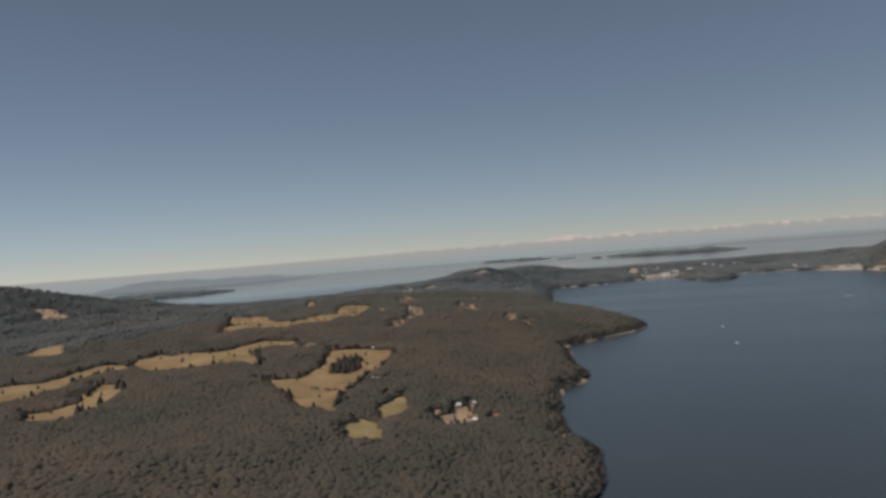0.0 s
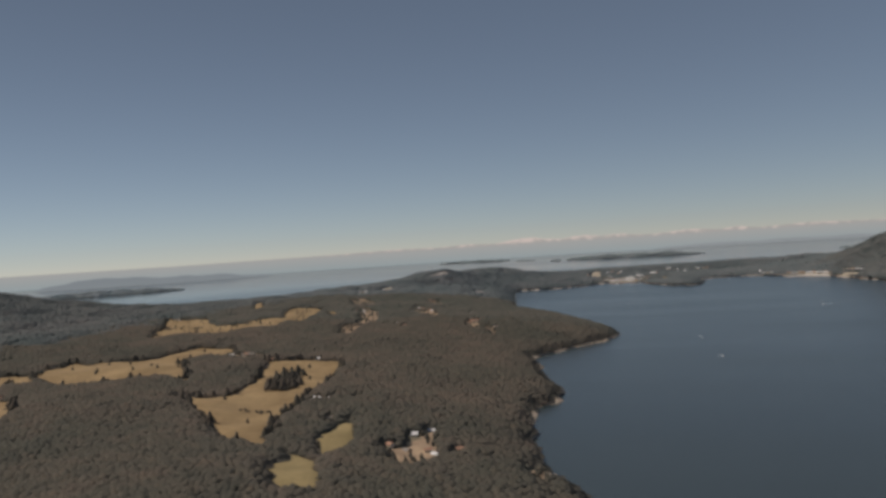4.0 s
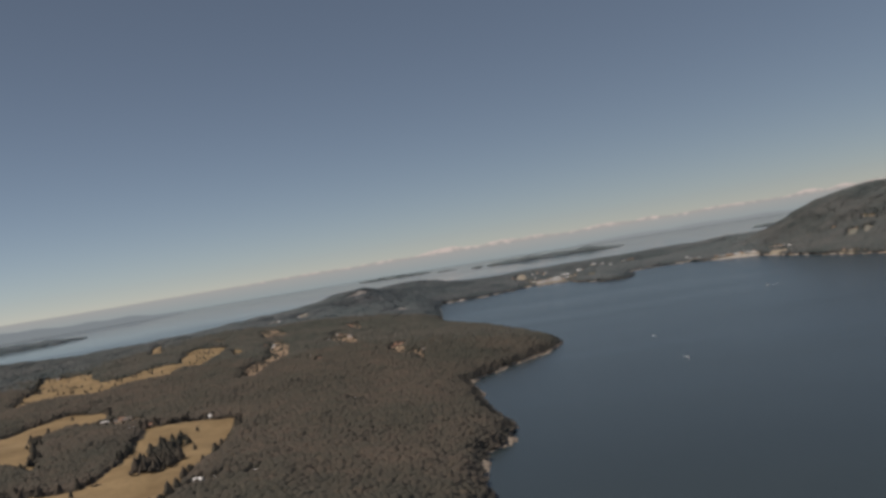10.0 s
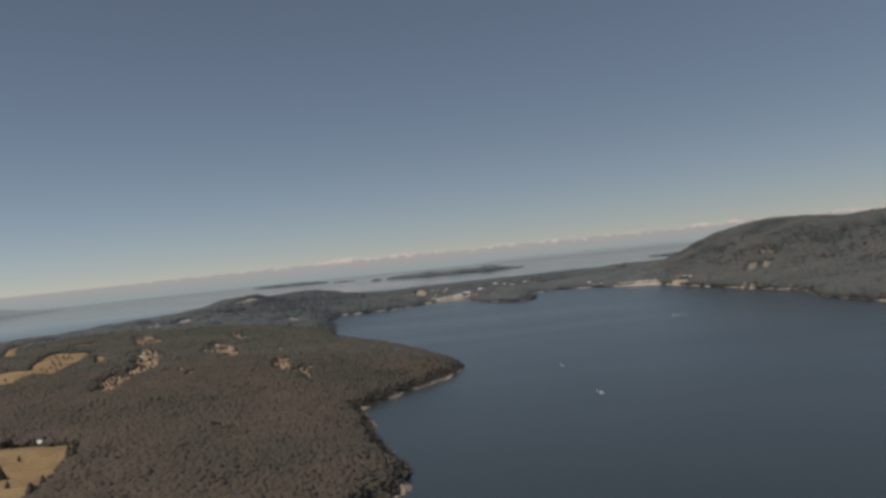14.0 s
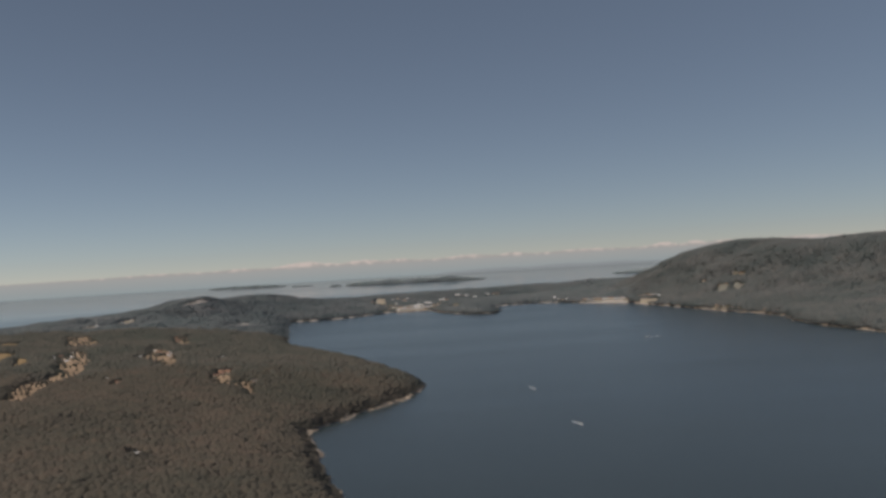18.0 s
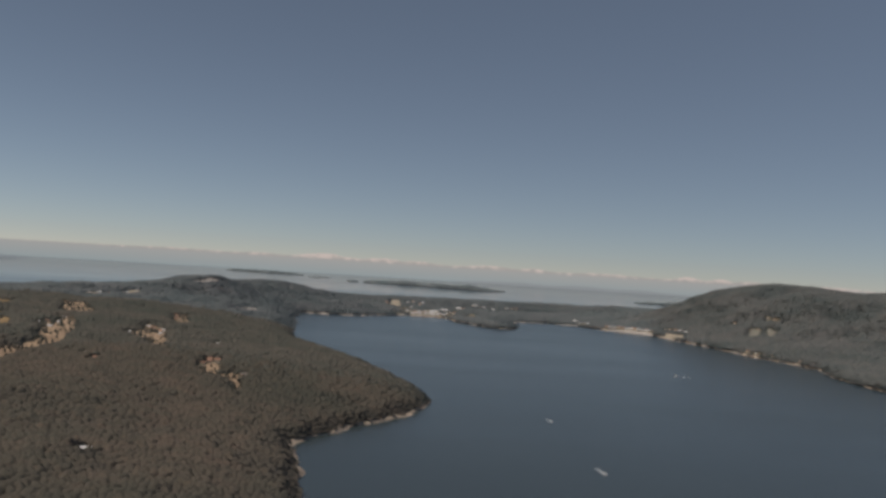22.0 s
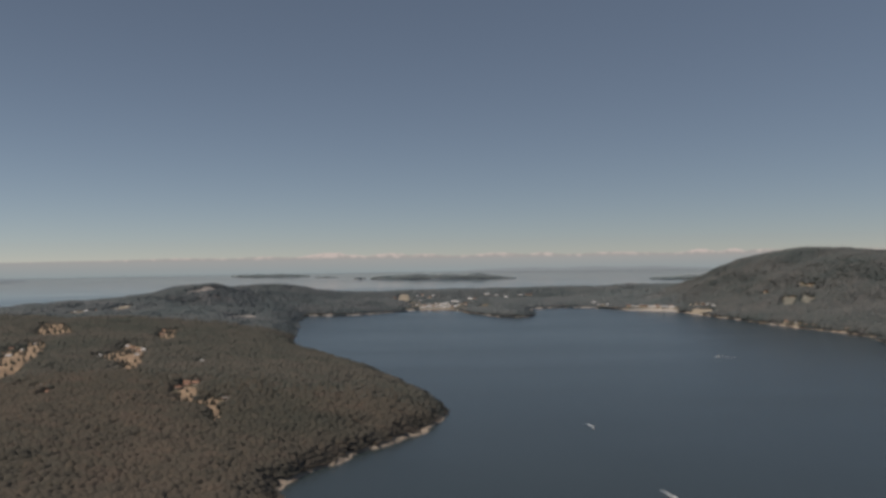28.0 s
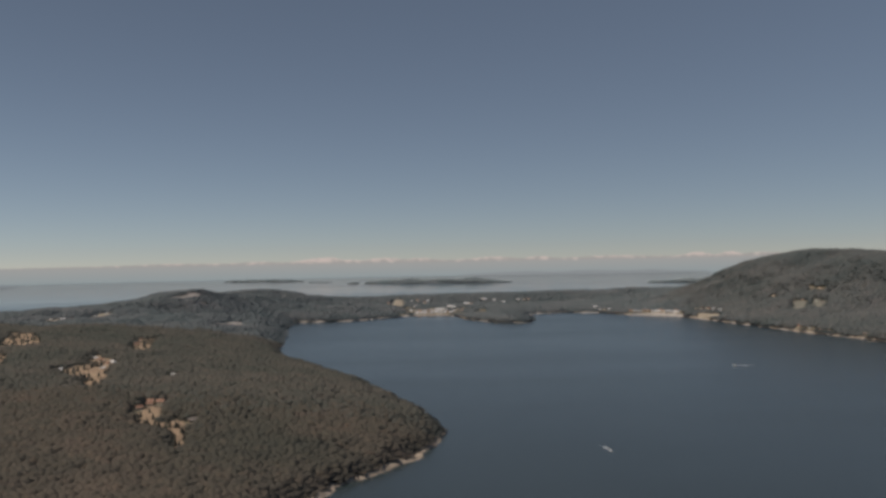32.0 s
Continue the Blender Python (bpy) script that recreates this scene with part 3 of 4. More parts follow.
meadow("rock_outcrop", [(-297, 990), (-292, 1008), (-287, 1009), (-291, 992)], CLIFF, "pale cliff on a wooded hill", 5, (2, -6))
meadow("shore_clearing", [(-18, -69), (-17, -52), (-12, -60), (-10, -80)], DIRT, "bare tan bluff above the western shore", 2, (1, -3))
meadow("shore_clearing", [(-21, -17), (-19, -10), (-16, -20)], DIRT, "small bare tan bluff by the water", 2, (1, -3))


def shore_ledge(line, width, label, rough=1.6, material=None, out=2):
    """A strip of bare rock and gravel along a stretch of the coast."""
    outer = np.array(line, float)
    along = np.gradient(outer, axis=0)
    inland = np.stack([-along[:, 1], along[:, 0]], 1) / np.linalg.norm(along, axis=1)[:, None]
    meadow("shore_ledge", [tuple(p) for p in np.concatenate([outer - out * inland, (outer + width * inland)[::-1]])], material or ROCK, label, rough)


shore_ledge(COAST_WEST[14:19], 2.4, "bare tan rock ledges along the headland's point")
shore_ledge(COAST_WEST[8:13], 2.5, "bare tan rock and gravel below a wooded bluff")
shore_ledge(COAST_HEAD[0:5], 3.5, "thin pale gravel beach at the head of the bay", 0.4, SAND, 5)
shore_ledge(COAST_HEAD[10:14], 4.0, "thin pale beach below low woods", 0.4, SAND, 5)
shore_ledge(COAST_HEAD[6:9], 2.0, "tan rocky shore of a small wooded point", 0.6, SAND, 5)
shore_ledge(COAST_WEST[12:15], 2.0, "narrow tan gravel shore below the woods")
shore_ledge(COAST_HEAD[13:] + COAST_EAST[:3], 2.2, "pale beach and bank under the cottages", 0.8, SAND, 4)
shore_ledge(COAST_EAST[2:7], 0.8, "narrow grey rock shore below the mountain", 0.6, STREETS, 4)


def in_clearing(x, y):
    """0 in the woods, 1 on grass, 2 on bare ground; and the way to the nearest open ground, up to 8."""
    inside = np.zeros(np.shape(x), int)
    away = np.full(np.shape(x), 8.0)
    for poly, rough, near, bare in CLEARINGS:
        reach = np.array([poly, poly + near]).reshape(-1, 2)
        lo, hi = reach.min(0) - 8, reach.max(0) + 8
        here = (x > lo[0]) & (x < hi[0]) & (y > lo[1]) & (y < hi[1])
        if here.any():
            d = open_distance(x[here], y[here], poly, near, rough)
            inside[here] = np.where(d > -0.8, 2 if bare else 1, inside[here])
            away[here] = np.minimum(away[here], np.maximum(-d, 0))
    return inside, away


# ---- where the houses stand ----
VILLAGE = [(-92, 1288), (-48, 1232), (-42, 1272), (-36, 1312), (-49, 1350), (-32, 1347), (-41, 1116), (-35, 1117), (-30, 1118), (-22, 1117), (-16, 1125), (-13, 1145), (-8, 1153), (-5, 1123), (-10, 1118), (0, 1118), (4, 1203), (9, 1200), (20, 1145),
           (-56, 1132), (-50, 1144), (-47, 1168), (-20, 1142), (-2, 1134), (4, 1128), (9, 1140), (-22, 1160), (-31, 1140), (-14, 1134), (-26, 1128), (5, 1119), (-38, 1128), (-62, 1160), (14, 1164), (-58, 1342), (30, 1287), (37, 1279), (60, 1358), (69, 1350), (76, 1350), (115, 1343), (125, 1342), (132, 1346), (90, 1324)]
BEACH = [(205, 1149), (207, 1120), (213, 1117), (219, 1117), (237, 1067), (242, 1066), (246, 1057), (251, 1053), (255, 1046), (260, 1044), (264, 1036), (269, 1033), (273, 1026), (278, 1023), (282, 1017), (288, 1016), (308, 1023), (313, 1015), (316, 1000), (321, 994), (323, 979), (240, 1075), (253, 1060), (268, 1043), (284, 1026)]
EAST = [(417, 948), (421, 932), (389, 923), (395, 918), (401, 898), (402, 885), (382, 965), (334, 786), (337, 770), (341, 754), (344, 745), (356, 706), (361, 685)]
HEADLAND = [(-194, 411), (-208, 486), (-200, 474), (-193, 474), (-187, 452), (-178, 424), (-258, 425), (-262, 447), (-251, 440), (-272, 494), (-236, 396), (-384, 796), (-379, 810), (-374, 822), (-370, 836), (-371, 866), (-366, 882), (-118, 314), (-117, 322), (-114, 326), (-214, 566), (-232, 622), (-137, 412), (-166, 298), (-176, 312), (-101, 138)]
FARMS = [(-359, 105), (-386, 127), (-286, -3), (-280, 1), (-330, 131), (-228, 132), (-582, 387), (-432, 364), (-426, 393), (-221, 131), (-211, 124), (-192, 94), (-185, 97), (-118, 3), (-113, 5), (-102, 12), (-98, -31), (-189, 319), (-118, 326), (-229, 348), (-229, 334), (-172, 109), (-163, 111), (-216, 128)]
SHORE = [(-64, -63), (-58, -64), (-61, -45), (-57, -35), (-48, -64), (-51, -62), (-42, -55), (-95, 305)]
HOUSE_SITES = np.array(VILLAGE + BEACH + EAST + HEADLAND + FARMS + SHORE, float)


def near_house(x, y):
    """Ground kept free round each house, more of it towards the south."""
    out = np.zeros(np.shape(x), bool)
    for hx, hy in HOUSE_SITES:
        reach = 3.3 if hy < 760 else 5.0
        out |= ((x - hx) / reach) ** 2 + ((y - hy + 0.8 * reach) / (1.9 * reach)) ** 2 < 1
    return out


# ---- the woods ----
def woods(name, x0, x1, y0, y1, spacing, tall, wide, seed, label, sides=6, firs=0.5, skip=None, material=None):
    """Crowns side by side over a stretch of land. Its borders wander and mix with the next wood. firs: the share of pointed crowns."""
    rng = np.random.RandomState(seed)
    pad = 60
    x, y = np.meshgrid(np.arange(x0 - pad, x1 + pad, spacing), np.arange(max(y0 - pad, -415), y1 + pad, spacing))
    x, y = x.ravel(), y.ravel()
    x = x + rng.uniform(-0.55, 0.55, len(x)) * spacing
    y = y + rng.uniform(-0.55, 0.55, len(y)) * spacing
    wx = x + 20 * waves(x, y, 110, 44) + rng.normal(0, 12, len(x))
    wy = y + 20 * waves(x, y, 110, 45) + rng.normal(0, 12, len(x))
    here = (wx > x0) & (wx < x1) & (wy > y0) & (wy < y1)
    x, y = x[here], y[here]
    z = z_at(x, y)
    dry = z > 1.1
    x, y, z = x[dry], y[dry], z[dry]
    open_ground, away = in_clearing(x, y)
    lone = rng.uniform(0, 1, len(x)) < np.where(open_ground == 2, 0.11, np.where(y > 200, 0.014, 0.004))
    ok = ((open_ground == 0) | lone) & ~near_house(x, y)
    if skip is not None:
        ok &= ~skip(x, y)
    x, y, z, away, lone = x[ok], y[ok], z[ok], away[ok], (lone & (open_ground > 0))[ok]
    n = len(x)
    stand = 1 + 0.12 * waves(x, y, 70, 42) + 0.06 * waves(x, y, 17, 46)
    h = rng.uniform(*tall, n) * stand * np.clip(0.55 + z / 14, 0.6, 1)
    pointed = rng.uniform(0, 1, n) < firs + 0.25 * waves(x, y, 60, 43)
    blunt = np.where(pointed | lone, rng.uniform(0.0, 0.3, n), rng.uniform(0.7, 1.0, n))
    h = h * np.where(blunt > 0.5, 0.80, np.where(lone, 0.85, 1.0)) * np.where(lone, 1, np.clip(0.55 + 0.09 * away, 0.6, 1))
    w = np.where(lone, 1.0, rng.uniform(*wide, n))
    v, f = crown_cloud(x, y, z - 0.4, h, w, rng, sides, blunt)
    ob = raw_mesh(name, v, f, material or FOREST, True)
    return tagged(ob, label, "trees", kind="stuff")


def village_ground(x, y):
    return (x > -75) & (x < 60) & (y > 1085) & (y < 1250) & (waves(x, y, 30, 51) > -0.05)


woods("woodland", -420, 80, -170, 330, 1.4, (3.3, 4.2), (2.9, 3.8), 61, "dense dark mixed conifer wood round the fields", 4)
woods("woodland", -420, 80, -310, -170, 1.8, (3.3, 4.2), (3.5, 4.5), 60, "dense dark mixed wood south of the fields", 4)
woods("woodland", -430, 80, 330, 720, 1.9, (3.3, 4.2), (2.8, 3.8), 62, "dense dark conifer wood on the headland", 4, material=HALF_HAZED)
woods("woodland", -760, -430, -250, 720, 3.4, (3.1, 3.8), (5.0, 6.6), 63, "dark conifer wood on rising western ground", 4, material=HAZED_FIRS)
woods("woodland", -800, 310, 720, 1260, 3.6, (2.6, 3.3), (5.4, 7.0), 64, "dark conifer wood over the northern hills", 4, 0.6, village_ground, HAZED_SHORE_FIRS)
woods("woodland", -800, 310, 1260, 1720, 5.0, (2.6, 3.3), (5.6, 7.2), 69, "dark conifer wood behind the village", 4, 0.6, None, HAZED_SHORE_FIRS)
woods("woodland", 310, 720, 350, 1250, 3.2, (3.0, 3.8), (4.8, 6.2), 65, "dark conifer wood covering the mountain side", 4, material=HAZED_FIRS)
woods("woodland", 330, 1300, 1250, 1720, 6.5, (4.5, 5.2), (7.0, 9.0), 66, "dark conifer wood along the northern shore", 4, material=HAZED_SHORE_FIRS)
woods("woodland", 720, 1300, 100, 1250, 8.0, (4.8, 5.6), (8.5, 11.0), 67, "dark conifer wood on the mountain top", 4, material=HAZED_FIRS)
woods("woodland", -1300, -760, -100, 1100, 7.0, (4.5, 7.0), (4.5, 6.5), 68, "dark conifer wood on the far western hill", 4, material=HAZED_FIRS)
woods("woodland", -420, 60, -415, -310, 3.4, (3.0, 3.8), (2.8, 3.8), 71, "dense dark mixed wood on the southern slope", 4)
woods("woodland", -760, -420, -415, -250, 6.0, (4.0, 5.5), (4.5, 6.0), 72, "dark conifer wood on the south-western hills", 4, material=HAZED_FIRS)
woods("woodland", -1300, -760, -415, -100, 8.5, (4.5, 6.5), (5.5, 7.5), 73, "dark conifer wood along the far western shore", 4, material=HAZED_FIRS)
woods("woodland", 300, 720, -415, 350, 6.0, (4.0, 5.5), (4.5, 6.0), 74, "dark conifer wood along the eastern shore", 4, material=HAZED_FIRS)
woods("woodland", 720, 1300, -415, 100, 9.0, (4.5, 6.5), (6.0, 8.0), 75, "dark conifer wood behind the eastern shore", 4, material=HAZED_FIRS)


# ---- houses ----
def gable(bm, half_x, half_y, z0, rise, over, thick=0.08):
    """A gabled roof as two slabs along x, with eaves."""
    for s in (-1, 1):
        y1, z1 = s * (half_y + over), z0 - over * rise / half_y
        pts = [(-half_x - over, 0, z0 + rise), (half_x + over, 0, z0 + rise), (half_x + over, y1, z1), (-half_x - over, y1, z1)]
        low = [bm.verts.new(p) for p in pts]
        top = [bm.verts.new((p[0], p[1], p[2] + thick)) for p in pts]
        for f in ((0, 1, 2, 3),):
            bm.faces.new([low[i] for i in f])
            bm.faces.new([top[i] for i in reversed(f)])
        for i in range(4):
            j = (i + 1) % 4
            bm.faces.new((low[i], top[i], top[j], low[j]))
    return bm


def gabled_body(half_x, half_y, wall, rise):
    bm = bmesh.new()
    sect = [(-half_y, -0.6), (half_y, -0.6), (half_y, wall), (0, wall + rise), (-half_y, wall)]
    a = [bm.verts.new((-half_x, y, z)) for y, z in sect]
    b = [bm.verts.new((half_x, y, z)) for y, z in sect]
    bm.faces.new(a[::-1])
    bm.faces.new(b)
    for i in range(5):
        j = (i + 1) % 5
        bm.faces.new((a[i], a[j], b[j], b[i]))
    return bm


def house(name, half_x, half_y, wall, rise, wall_mat, roof_mat, label, rows=1, porch=False, chimney=True):
    top = tagged(new(name), label, "house")
    part("wall", gabled_body(half_x, half_y, wall, rise), wall_mat, top)
    part("roof", gable(bmesh.new(), half_x, half_y, wall, rise, 0.16), roof_mat, top)
    d = part("door", boxed(-0.13, 0.13, -half_y - 0.03, -half_y + 0.02, 0.0, 0.52), TIMBER, top)
    part("door_handle", boxed(0.07, 0.10, -half_y - 0.05, -half_y - 0.03, 0.24, 0.28), TRIM, d)
    for row in range(rows):
        z = 0.22 + 0.68 * row
        n = max(2, int(half_x / 0.42))
        for k in range(n):
            x = -half_x + (k + 0.5) * 2 * half_x / n
            if row == 0 and abs(x) < 0.3:
                continue
            for s in (-1, 1):
                y = s * half_y
                f = boxed(x - 0.17, x + 0.17, min(y, y + s * 0.025), max(y, y + s * 0.025), z, z + 0.36)
                w = part("window", f, TRIM, top)
                part("pane", boxed(x - 0.13, x + 0.13, min(y + s * 0.025, y + s * 0.035), max(y + s * 0.025, y + s * 0.035), z + 0.04, z + 0.32), GLASS, w)
    if chimney:
        part("chimney", boxed(half_x * 0.4, half_x * 0.4 + 0.18, 0.1, 0.28, wall, wall + rise + 0.35), BRICK, top)
    if porch:
        p = part("porch", boxed(-half_x * 0.8, half_x * 0.8, -half_y - 0.6, -half_y - 0.05, -0.4, 0.06), WOOD, top)
        for x in (-half_x * 0.75, 0.3, half_x * 0.75):
            part("post", boxed(x - 0.03, x + 0.03, -half_y - 0.57, -half_y - 0.51, 0.06, 0.62), TRIM, p)
        part("porch_roof", boxed(-half_x * 0.85, half_x * 0.85, -half_y - 0.68, -half_y - 0.17, 0.62, 0.68), roof_mat, p)
    return top


KINDS = [
    house("house", 1.7, 1.1, 0.75, 0.75, WHITE, METAL_ROOF, "white painted house with a pale metal roof", 1, True),
    house("house", 1.5, 1.1, 1.35, 0.7, CREAM, RED_ROOF, "two-storey cream house with a brown roof", 2),
    house("house", 1.9, 1.2, 0.8, 0.8, TIMBER, SHINGLE, "cedar-sided house with a grey shingle roof", 1, True),
    house("house", 1.4, 1.0, 0.75, 0.6, GREY_WALL, METAL_ROOF, "small grey house with a light metal roof", 1),
    house("cottage", 1.1, 0.9, 0.65, 0.6, CREAM, SHINGLE, "small cream beach cottage with a shingle roof", 1),
]
LODGE = house("lodge", 3.2, 1.5, 1.3, 0.9, CREAM, METAL_ROOF, "long cream two-storey lodge with a pale roof", 2)
BARN = house("barn", 2.6, 1.6, 1.1, 1.1, WHITE, WHITE, "large white barn with a bright metal roof", 1, False, False)


def settle(sites, group, kinds, seed, size=1.0, big=(), big_kind=None):
    rng = np.random.RandomState(seed)
    for i, (x, y) in enumerate(sites):
        src = big_kind if i in big else kinds[rng.randint(len(kinds))]
        z = float(np.min(z_at(np.array([x - 2, x + 2, x, x]), np.array([y, y, y - 1.5, y + 1.5]))))
        s = size * rng.uniform(0.9, 1.25)
        m = pose(x, y, max(z, 0.7) + 0.25, 0, 0, rng.uniform(-35, 35))
        ob = copy_thing(src, m)
        ob.scale = (s, s, s)
        tagged(ob, group=group)


settle(VILLAGE, "village houses by the bay", [KINDS[0], KINDS[0], KINDS[3], KINDS[1], KINDS[4]], 71, 1.2, (11, 12, 16, 35, 37, 40), LODGE)
settle(BEACH, "cottages along the beach", [KINDS[0], KINDS[1], KINDS[3], KINDS[4]], 72, 1.2, (10, 12, 14), LODGE)
settle(EAST, "houses on the mountain shore", KINDS[1:4], 73, 0.85)
settle(HEADLAND, "houses in the headland clearings", [KINDS[0], KINDS[1], KINDS[3]], 74, 0.85, (0, 25), KINDS[0])
settle(FARMS, "farm houses round the meadows", [KINDS[0], KINDS[3], KINDS[2], KINDS[1]], 75, 0.9, (0,), BARN)
settle(SHORE, "houses above the western shore", KINDS[:4], 76, 0.85)
for source in KINDS + [LODGE, BARN]:
    for ob in [source, *source.children_recursive][::-1]:
        bpy.data.objects.remove(ob)


# ---- boats ----
def hull(length, beam, depth):
    bm = bmesh.new()
    rings = []
    for k in range(9):
        u = k / 8
        w = beam / 2 * (1 - max(0, (u - 0.45) / 0.55) ** 2.2) * (0.9 + 0.1 * min(1, u * 3))
        sheer = depth * (0.75 + 0.35 * u * u)
        x = (u - 0.5) * length
        w = max(w, 0.01)
        rings.append([bm.verts.new(p) for p in ((x, -w, sheer), (x, -w * 0.8, 0.1 * depth), (x, 0, -0.35 * depth), (x, w * 0.8, 0.1 * depth), (x, w, sheer), (x, 0, sheer + 0.02))])
    for a, b in zip(rings, rings[1:]):
        for i in range(6):
            j = (i + 1) % 6
            bm.faces.new((a[i], b[i], b[j], a[j]))
    bm.faces.new(rings[0])
    bm.faces.new(rings[-1][::-1])
    return bm


def motor_boat(x, y, turn, length, label, trail):
    top = tagged(new("motor_boat"), label, "boat")
    top.matrix_world = pose(x, y, 0.0, 0, 0, turn)
    L = length
    part("hull", hull(L, L * 0.32, L * 0.13), GELCOAT, top)
    c = part("cabin", boxed(-0.12 * L, 0.22 * L, -0.11 * L, 0.11 * L, 0.11 * L, 0.24 * L), GELCOAT, top)
    part("windscreen", boxed(0.221 * L, 0.235 * L, -0.10 * L, 0.10 * L, 0.16 * L, 0.23 * L), GLASS, c)
    for s in (-1, 1):
        part("side_window", boxed(-0.08 * L, 0.16 * L, s * 0.112 * L - 0.004, s * 0.112 * L + 0.004, 0.16 * L, 0.21 * L), GLASS, c)
    part("cabin_roof", boxed(-0.15 * L, 0.25 * L, -0.125 * L, 0.125 * L, 0.241 * L, 0.255 * L), WHITE, c)
    part("engine", boxed(-0.56 * L, -0.50 * L, -0.05 * L, 0.05 * L, 0.0, 0.15 * L), SHINGLE, top)
    part("mast", boxed(-0.02 * L, 0.0, -0.01 * L, 0.01 * L, 0.255 * L, 0.42 * L), TRIM, top)
    if trail:
        bm = bmesh.new()
        n = 14
        for s in (-1, 1):
            pts = []
            for k in range(n):
                u = k / (n - 1)
                w = (0.10 + 0.12 * u) * L
                mid = s * (0.08 + 0.22 * u) * L + 0.02 * L * math.sin(9 * u + s)
                pts.append((bm.verts.new((-0.5 * L - trail * L * u, mid - w * (1 - u), 0.03)), bm.verts.new((-0.5 * L - trail * L * u, mid + w * (1 - u) + 0.005, 0.03))))
            for a, b in zip(pts, pts[1:]):
                bm.faces.new((a[0], a[1], b[1], b[0]))
        foam = part("wake", bm, FOAM)
        foam.matrix_world = pose(x, y, 0.0, 0, 0, turn)
        tagged(foam, "thin white foam wake trailing behind a boat", "wake", kind="stuff")
    return top


FOAM = varied("foam", (0.50, 0.54, 0.56), (0.72, 0.74, 0.75), 0.8)
motor_boat(59, 304, -78, 1.8, "small white motor boat under way with a short wake", 4.5)
motor_boat(65.5, 202, -78, 2.0, "white cabin motor boat under way on the bay", 4.5)
motor_boat(186, 537, 165, 2.8, "white motor boat under way far out on the bay", 4.0)
for k, (x, y) in enumerate([(-30, 1085), (-12, 1092), (-48, 1078), (8, 1078), (150, 1098), (-96, 1032), (222, 1052)]):
    motor_boat(x, y, 40 * k, 3.2, "white motor boat moored off the village", 0)


# ---- docks ----
def dock(x, y, turn, length, label):
    top = tagged(new("dock"), label, "dock")
    top.matrix_world = pose(x, y, 0, 0, 0, turn)
    n = int(length / 0.5)
    for k in range(n):
        part("plank", boxed(k * 0.5, k * 0.5 + 0.46, -0.7, 0.7, 0.42, 0.52), WOOD, top)
    for k in range(0, n, 6):
        for s in (-0.62, 0.62):
            part("post", boxed(k * 0.5 + 0.1, k * 0.5 + 0.28, s - 0.09, s + 0.09, -2.0, 1.0), TIMBER, top)
    return top


dock(-26, 1106, -80, 24, "weathered wooden village dock standing in the bay")
dock(2, 1108, -95, 18, "short wooden dock by the village")
dock(340, 742, 190, 20, "wooden dock at the foot of the mountain")
dock(355, 668, 185, 18, "pale wooden dock on the eastern shore")


# ---- trees that stand alone or at the edge of the fields ----
def conifer(tall, wide, seed, label):
    rng = np.random.RandomState(seed)
    top = tagged(new("conifer_tree"), label, "tree")
    bm = bmesh.new()
    bmesh.ops.create_cone(bm, segments=7, radius1=0.035 * tall, radius2=0.008 * tall, depth=tall * 0.95, matrix=Matrix.Translation((0, 0, tall * 0.475 - 0.3)))
    part("trunk", bm, BARK, top)
    n = 22
    u = rng.uniform(0, 1, n) ** 0.9
    ang = rng.uniform(0, 6.283, n)
    reach = wide * (1.0 - u) * rng.uniform(0.25, 0.6, n)
    x, y, z = reach * np.cos(ang), reach * np.sin(ang), tall * (0.10 + 0.66 * u)
    v, f = crown_cloud(x, y, z - 0.1 * tall, np.full(n, 0.30 * tall), wide * (1.0 - 0.62 * u), rng, 6, np.full(n, 0.35))
    crown = raw_mesh("crown", v, f, FOREST, True)
    crown.parent = top
    return top


def broadleaf(tall, wide, seed, label):
    rng = np.random.RandomState(seed)
    top = tagged(new("broadleaf_tree"), label, "tree")
    bm = bmesh.new()
    bmesh.ops.create_cone(bm, segments=7, radius1=0.05 * tall, radius2=0.02 * tall, depth=tall * 0.6, matrix=Matrix.Translation((0, 0, tall * 0.3 - 0.3)))
    for k in range(4):
        a = 1.57 * k + rng.uniform(-0.4, 0.4)
        m = Matrix.Translation((0, 0, 0.45 * tall)) @ Matrix.Rotation(a, 4, "Z") @ Matrix.Rotation(0.75, 4, "Y") @ Matrix.Translation((0, 0, 0.18 * tall))
        bmesh.ops.create_cone(bm, segments=5, radius1=0.02 * tall, radius2=0.006 * tall, depth=0.36 * tall, matrix=m)
    part("trunk", bm, BARK, top)
    n = 40
    d = rng.normal(0, 1, (n, 3))
    d /= np.linalg.norm(d, axis=1)[:, None]
    r = rng.uniform(0.45, 0.95, n)[:, None]
    c = d * r * np.array([wide, wide, 0.36 * tall]) + np.array([0, 0, 0.62 * tall])
    v, f = crown_cloud(c[:, 0], c[:, 1], c[:, 2] - 0.12 * tall, np.full(n, 0.26 * tall), np.full(n, 0.36 * wide), rng, 6, np.ones(n))
    crown = raw_mesh("crown", v, f, FOREST, True)
    crown.parent = top
    return top


TREES = [conifer(5.2, 1.7, 81, "tall dark fir at the edge of a field"), conifer(4.2, 1.6, 82, "dark fir standing in dry grass"),
         conifer(6.0, 1.9, 83, "tall dark fir above its neighbours"), broadleaf(3.6, 1.5, 84, "round dark broadleaf tree by the meadow"),
         broadleaf(2.8, 1.3, 85, "small bushy tree standing in dry grass")]


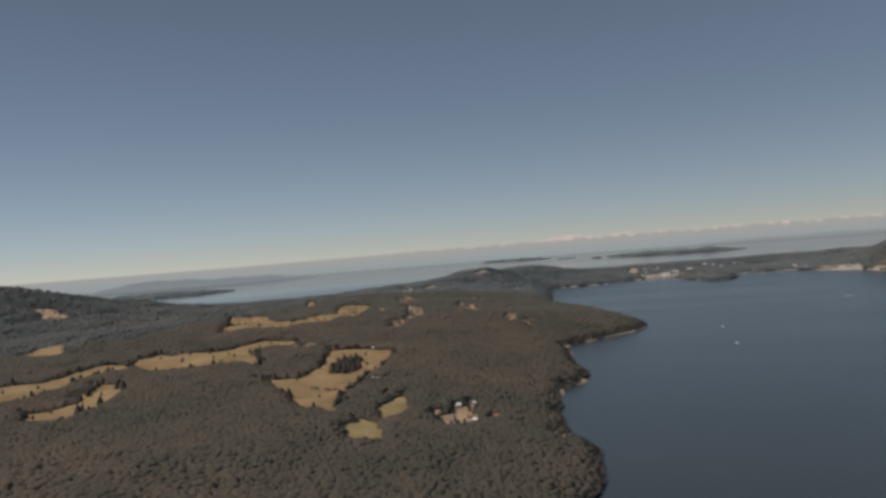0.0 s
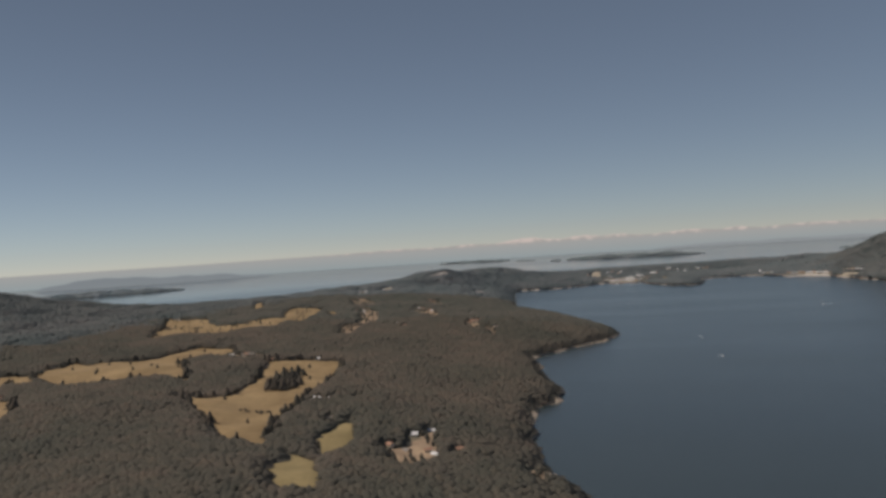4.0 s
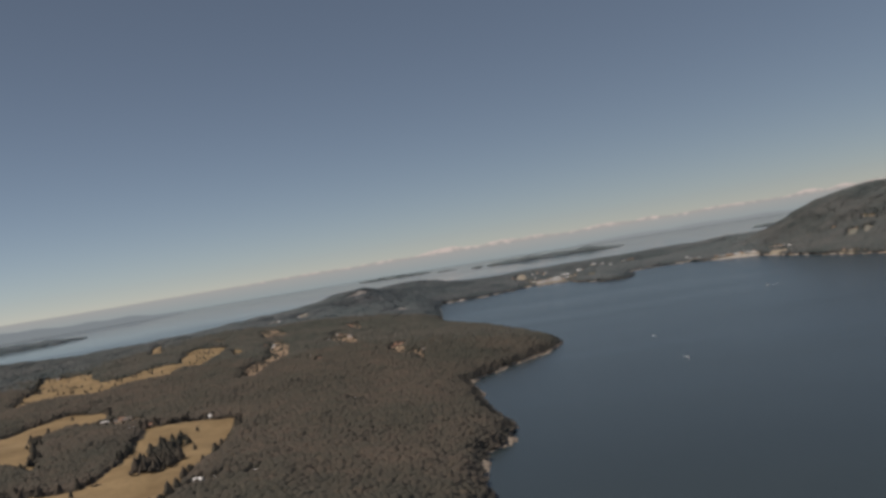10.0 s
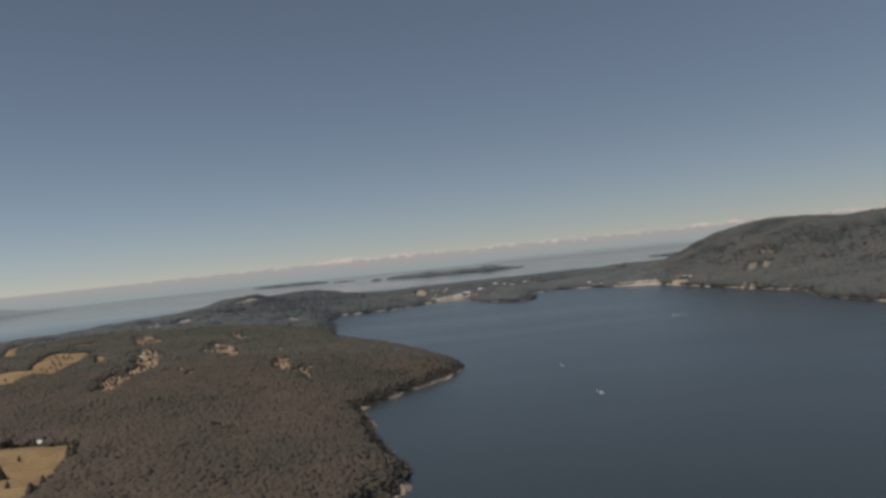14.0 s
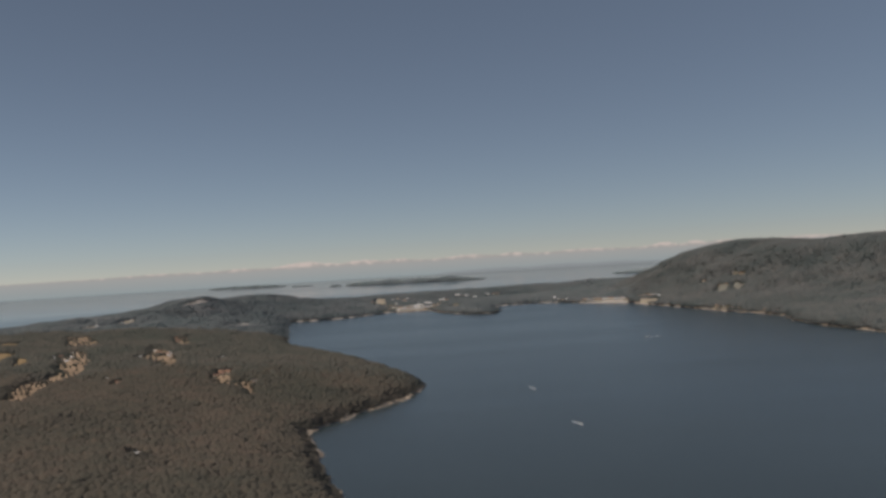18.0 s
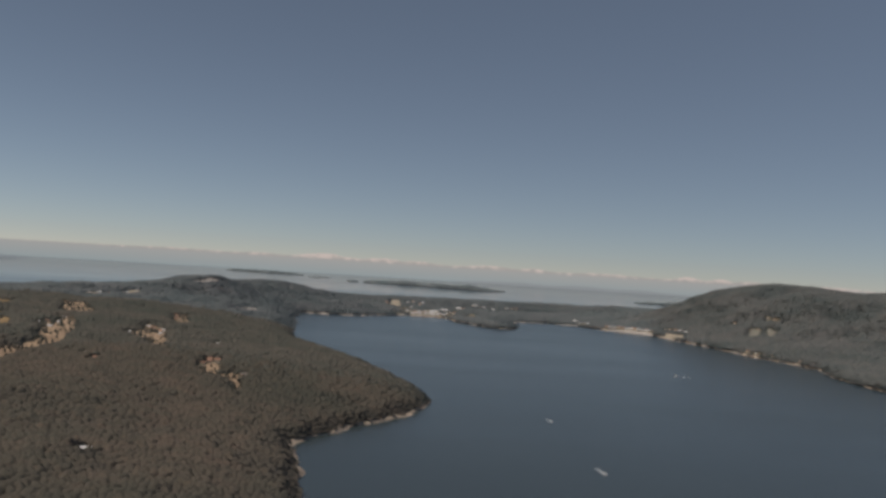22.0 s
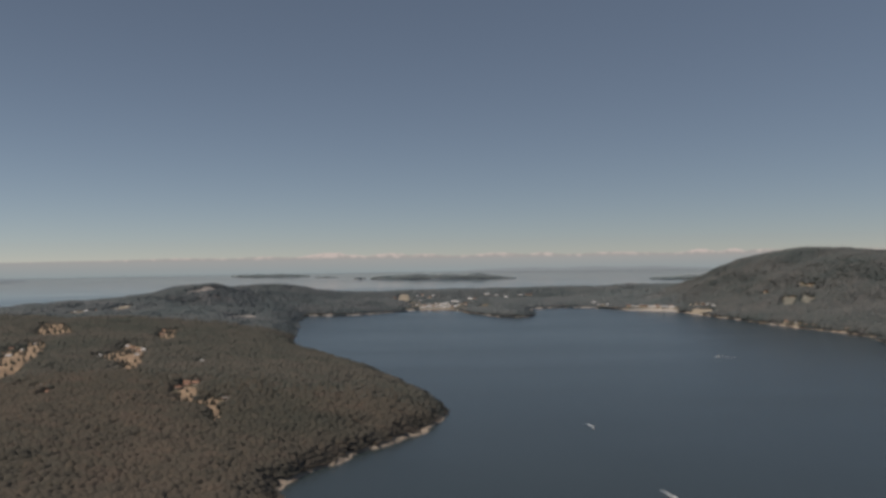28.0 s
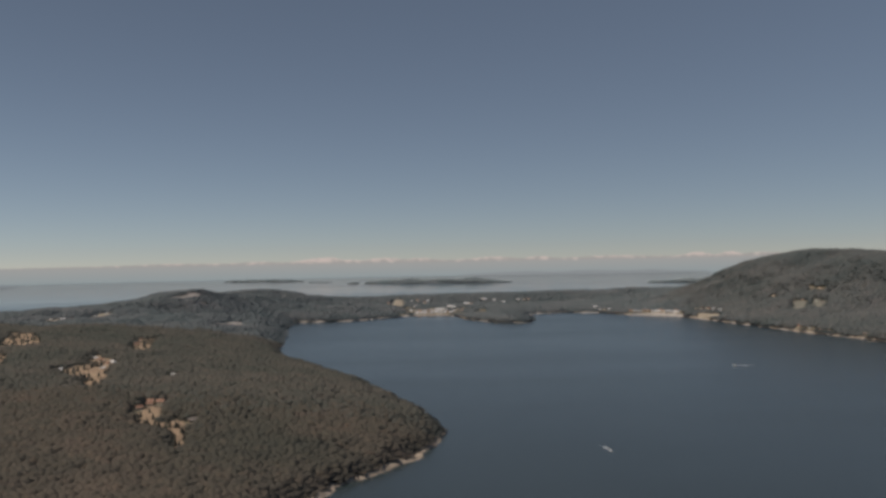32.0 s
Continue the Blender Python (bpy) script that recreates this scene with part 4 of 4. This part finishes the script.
def field_trees():
    rng = np.random.RandomState(91)
    spots = []
    # the clump in the golden meadow
    for k in range(88):
        a, r = rng.uniform(0, 6.283), rng.uniform(0, 1) ** 0.5
        cx, cy, rx, ry = (-147, 30, 8, 14) if k % 5 < 3 else (-156, 57, 5, 17)
        spots.append((cx + rx * r * math.cos(a), cy + ry * r * math.sin(a)))
    # a low thicket lower down in the same meadow
    for k in range(20):
        spots.append((-134 + rng.uniform(-7, 7), -24 + rng.uniform(-2.5, 2.5)))
    for poly, rough, near, bare in CLEARINGS:
        if poly[:, 1].mean() > 560 or poly[:, 0].mean() > 0:
            continue
        for (ax, ay), (bx, by) in zip(poly, np.roll(poly, -1, 0)):
            run = math.hypot(bx - ax, by - ay)
            for k in range(max(1, int(run / 5))):
                s = rng.uniform(0, 1)
                k2 = rng.randint(2)
                x, y = ax + (bx - ax) * s + near[0] * k2 + rng.normal(0, 1.6), ay + (by - ay) * s + near[1] * k2 + rng.normal(0, 1.6)
                if abs(float(open_distance(np.array([x]), np.array([y]), poly, near, rough)[0])) < 2.5:
                    spots.append((x, y))
    for k, (x, y) in enumerate(spots[:290]):
        low = 88 <= k < 108
        src = TREES[4] if low else TREES[rng.choice((0, 0, 1, 2, 3, 4))]
        z = float(z_at(np.array([x]), np.array([y]))[0])
        if z < 1:
            continue
        ob = copy_thing(src, pose(x, y, z + 0.1, 0, 0, rng.uniform(0, 360)))
        s = rng.uniform(0.3, 0.45) if low else rng.uniform(0.7, 1.05)
        ob.scale = (s, s, s * rng.uniform(0.9, 1.15))
        tagged(ob, group="trees along the fields")


field_trees()
for source in TREES:
    for ob in [source, *source.children_recursive][::-1]:
        bpy.data.objects.remove(ob)


# ---- rocks along the water ----
def shore_rocks():
    rng = np.random.RandomState(95)
    xs, ys = [], []
    line = np.array(COAST_WEST[3:] + COAST_HEAD + COAST_EAST[:7], float)
    for (ax, ay), (bx, by) in zip(line, line[1:]):
        run = math.hypot(bx - ax, by - ay)
        n = int(run * 1.1)
        s = rng.uniform(0, 1, n)
        xs.append(ax + (bx - ax) * s + rng.normal(0, 1.6, n))
        ys.append(ay + (by - ay) * s + rng.normal(0, 1.6, n))
    x, y = np.concatenate(xs), np.concatenate(ys)
    z = z_at(x, y)
    ok = (z > -0.4) & (z < 1.1)
    x, y, z = x[ok], y[ok], z[ok]
    n = len(x)
    size = rng.uniform(0.25, 0.9, n) * np.where(y > 500, 0.7, 1)
    v, f = crown_cloud(x, y, z - 0.2, size * rng.uniform(0.6, 1.2, n), size, rng, 6, np.ones(n))
    tagged(raw_mesh("shore_rocks", v, f, ROCK), "broken tan rocks along the water's edge", "rocks", kind="stuff")


shore_rocks()
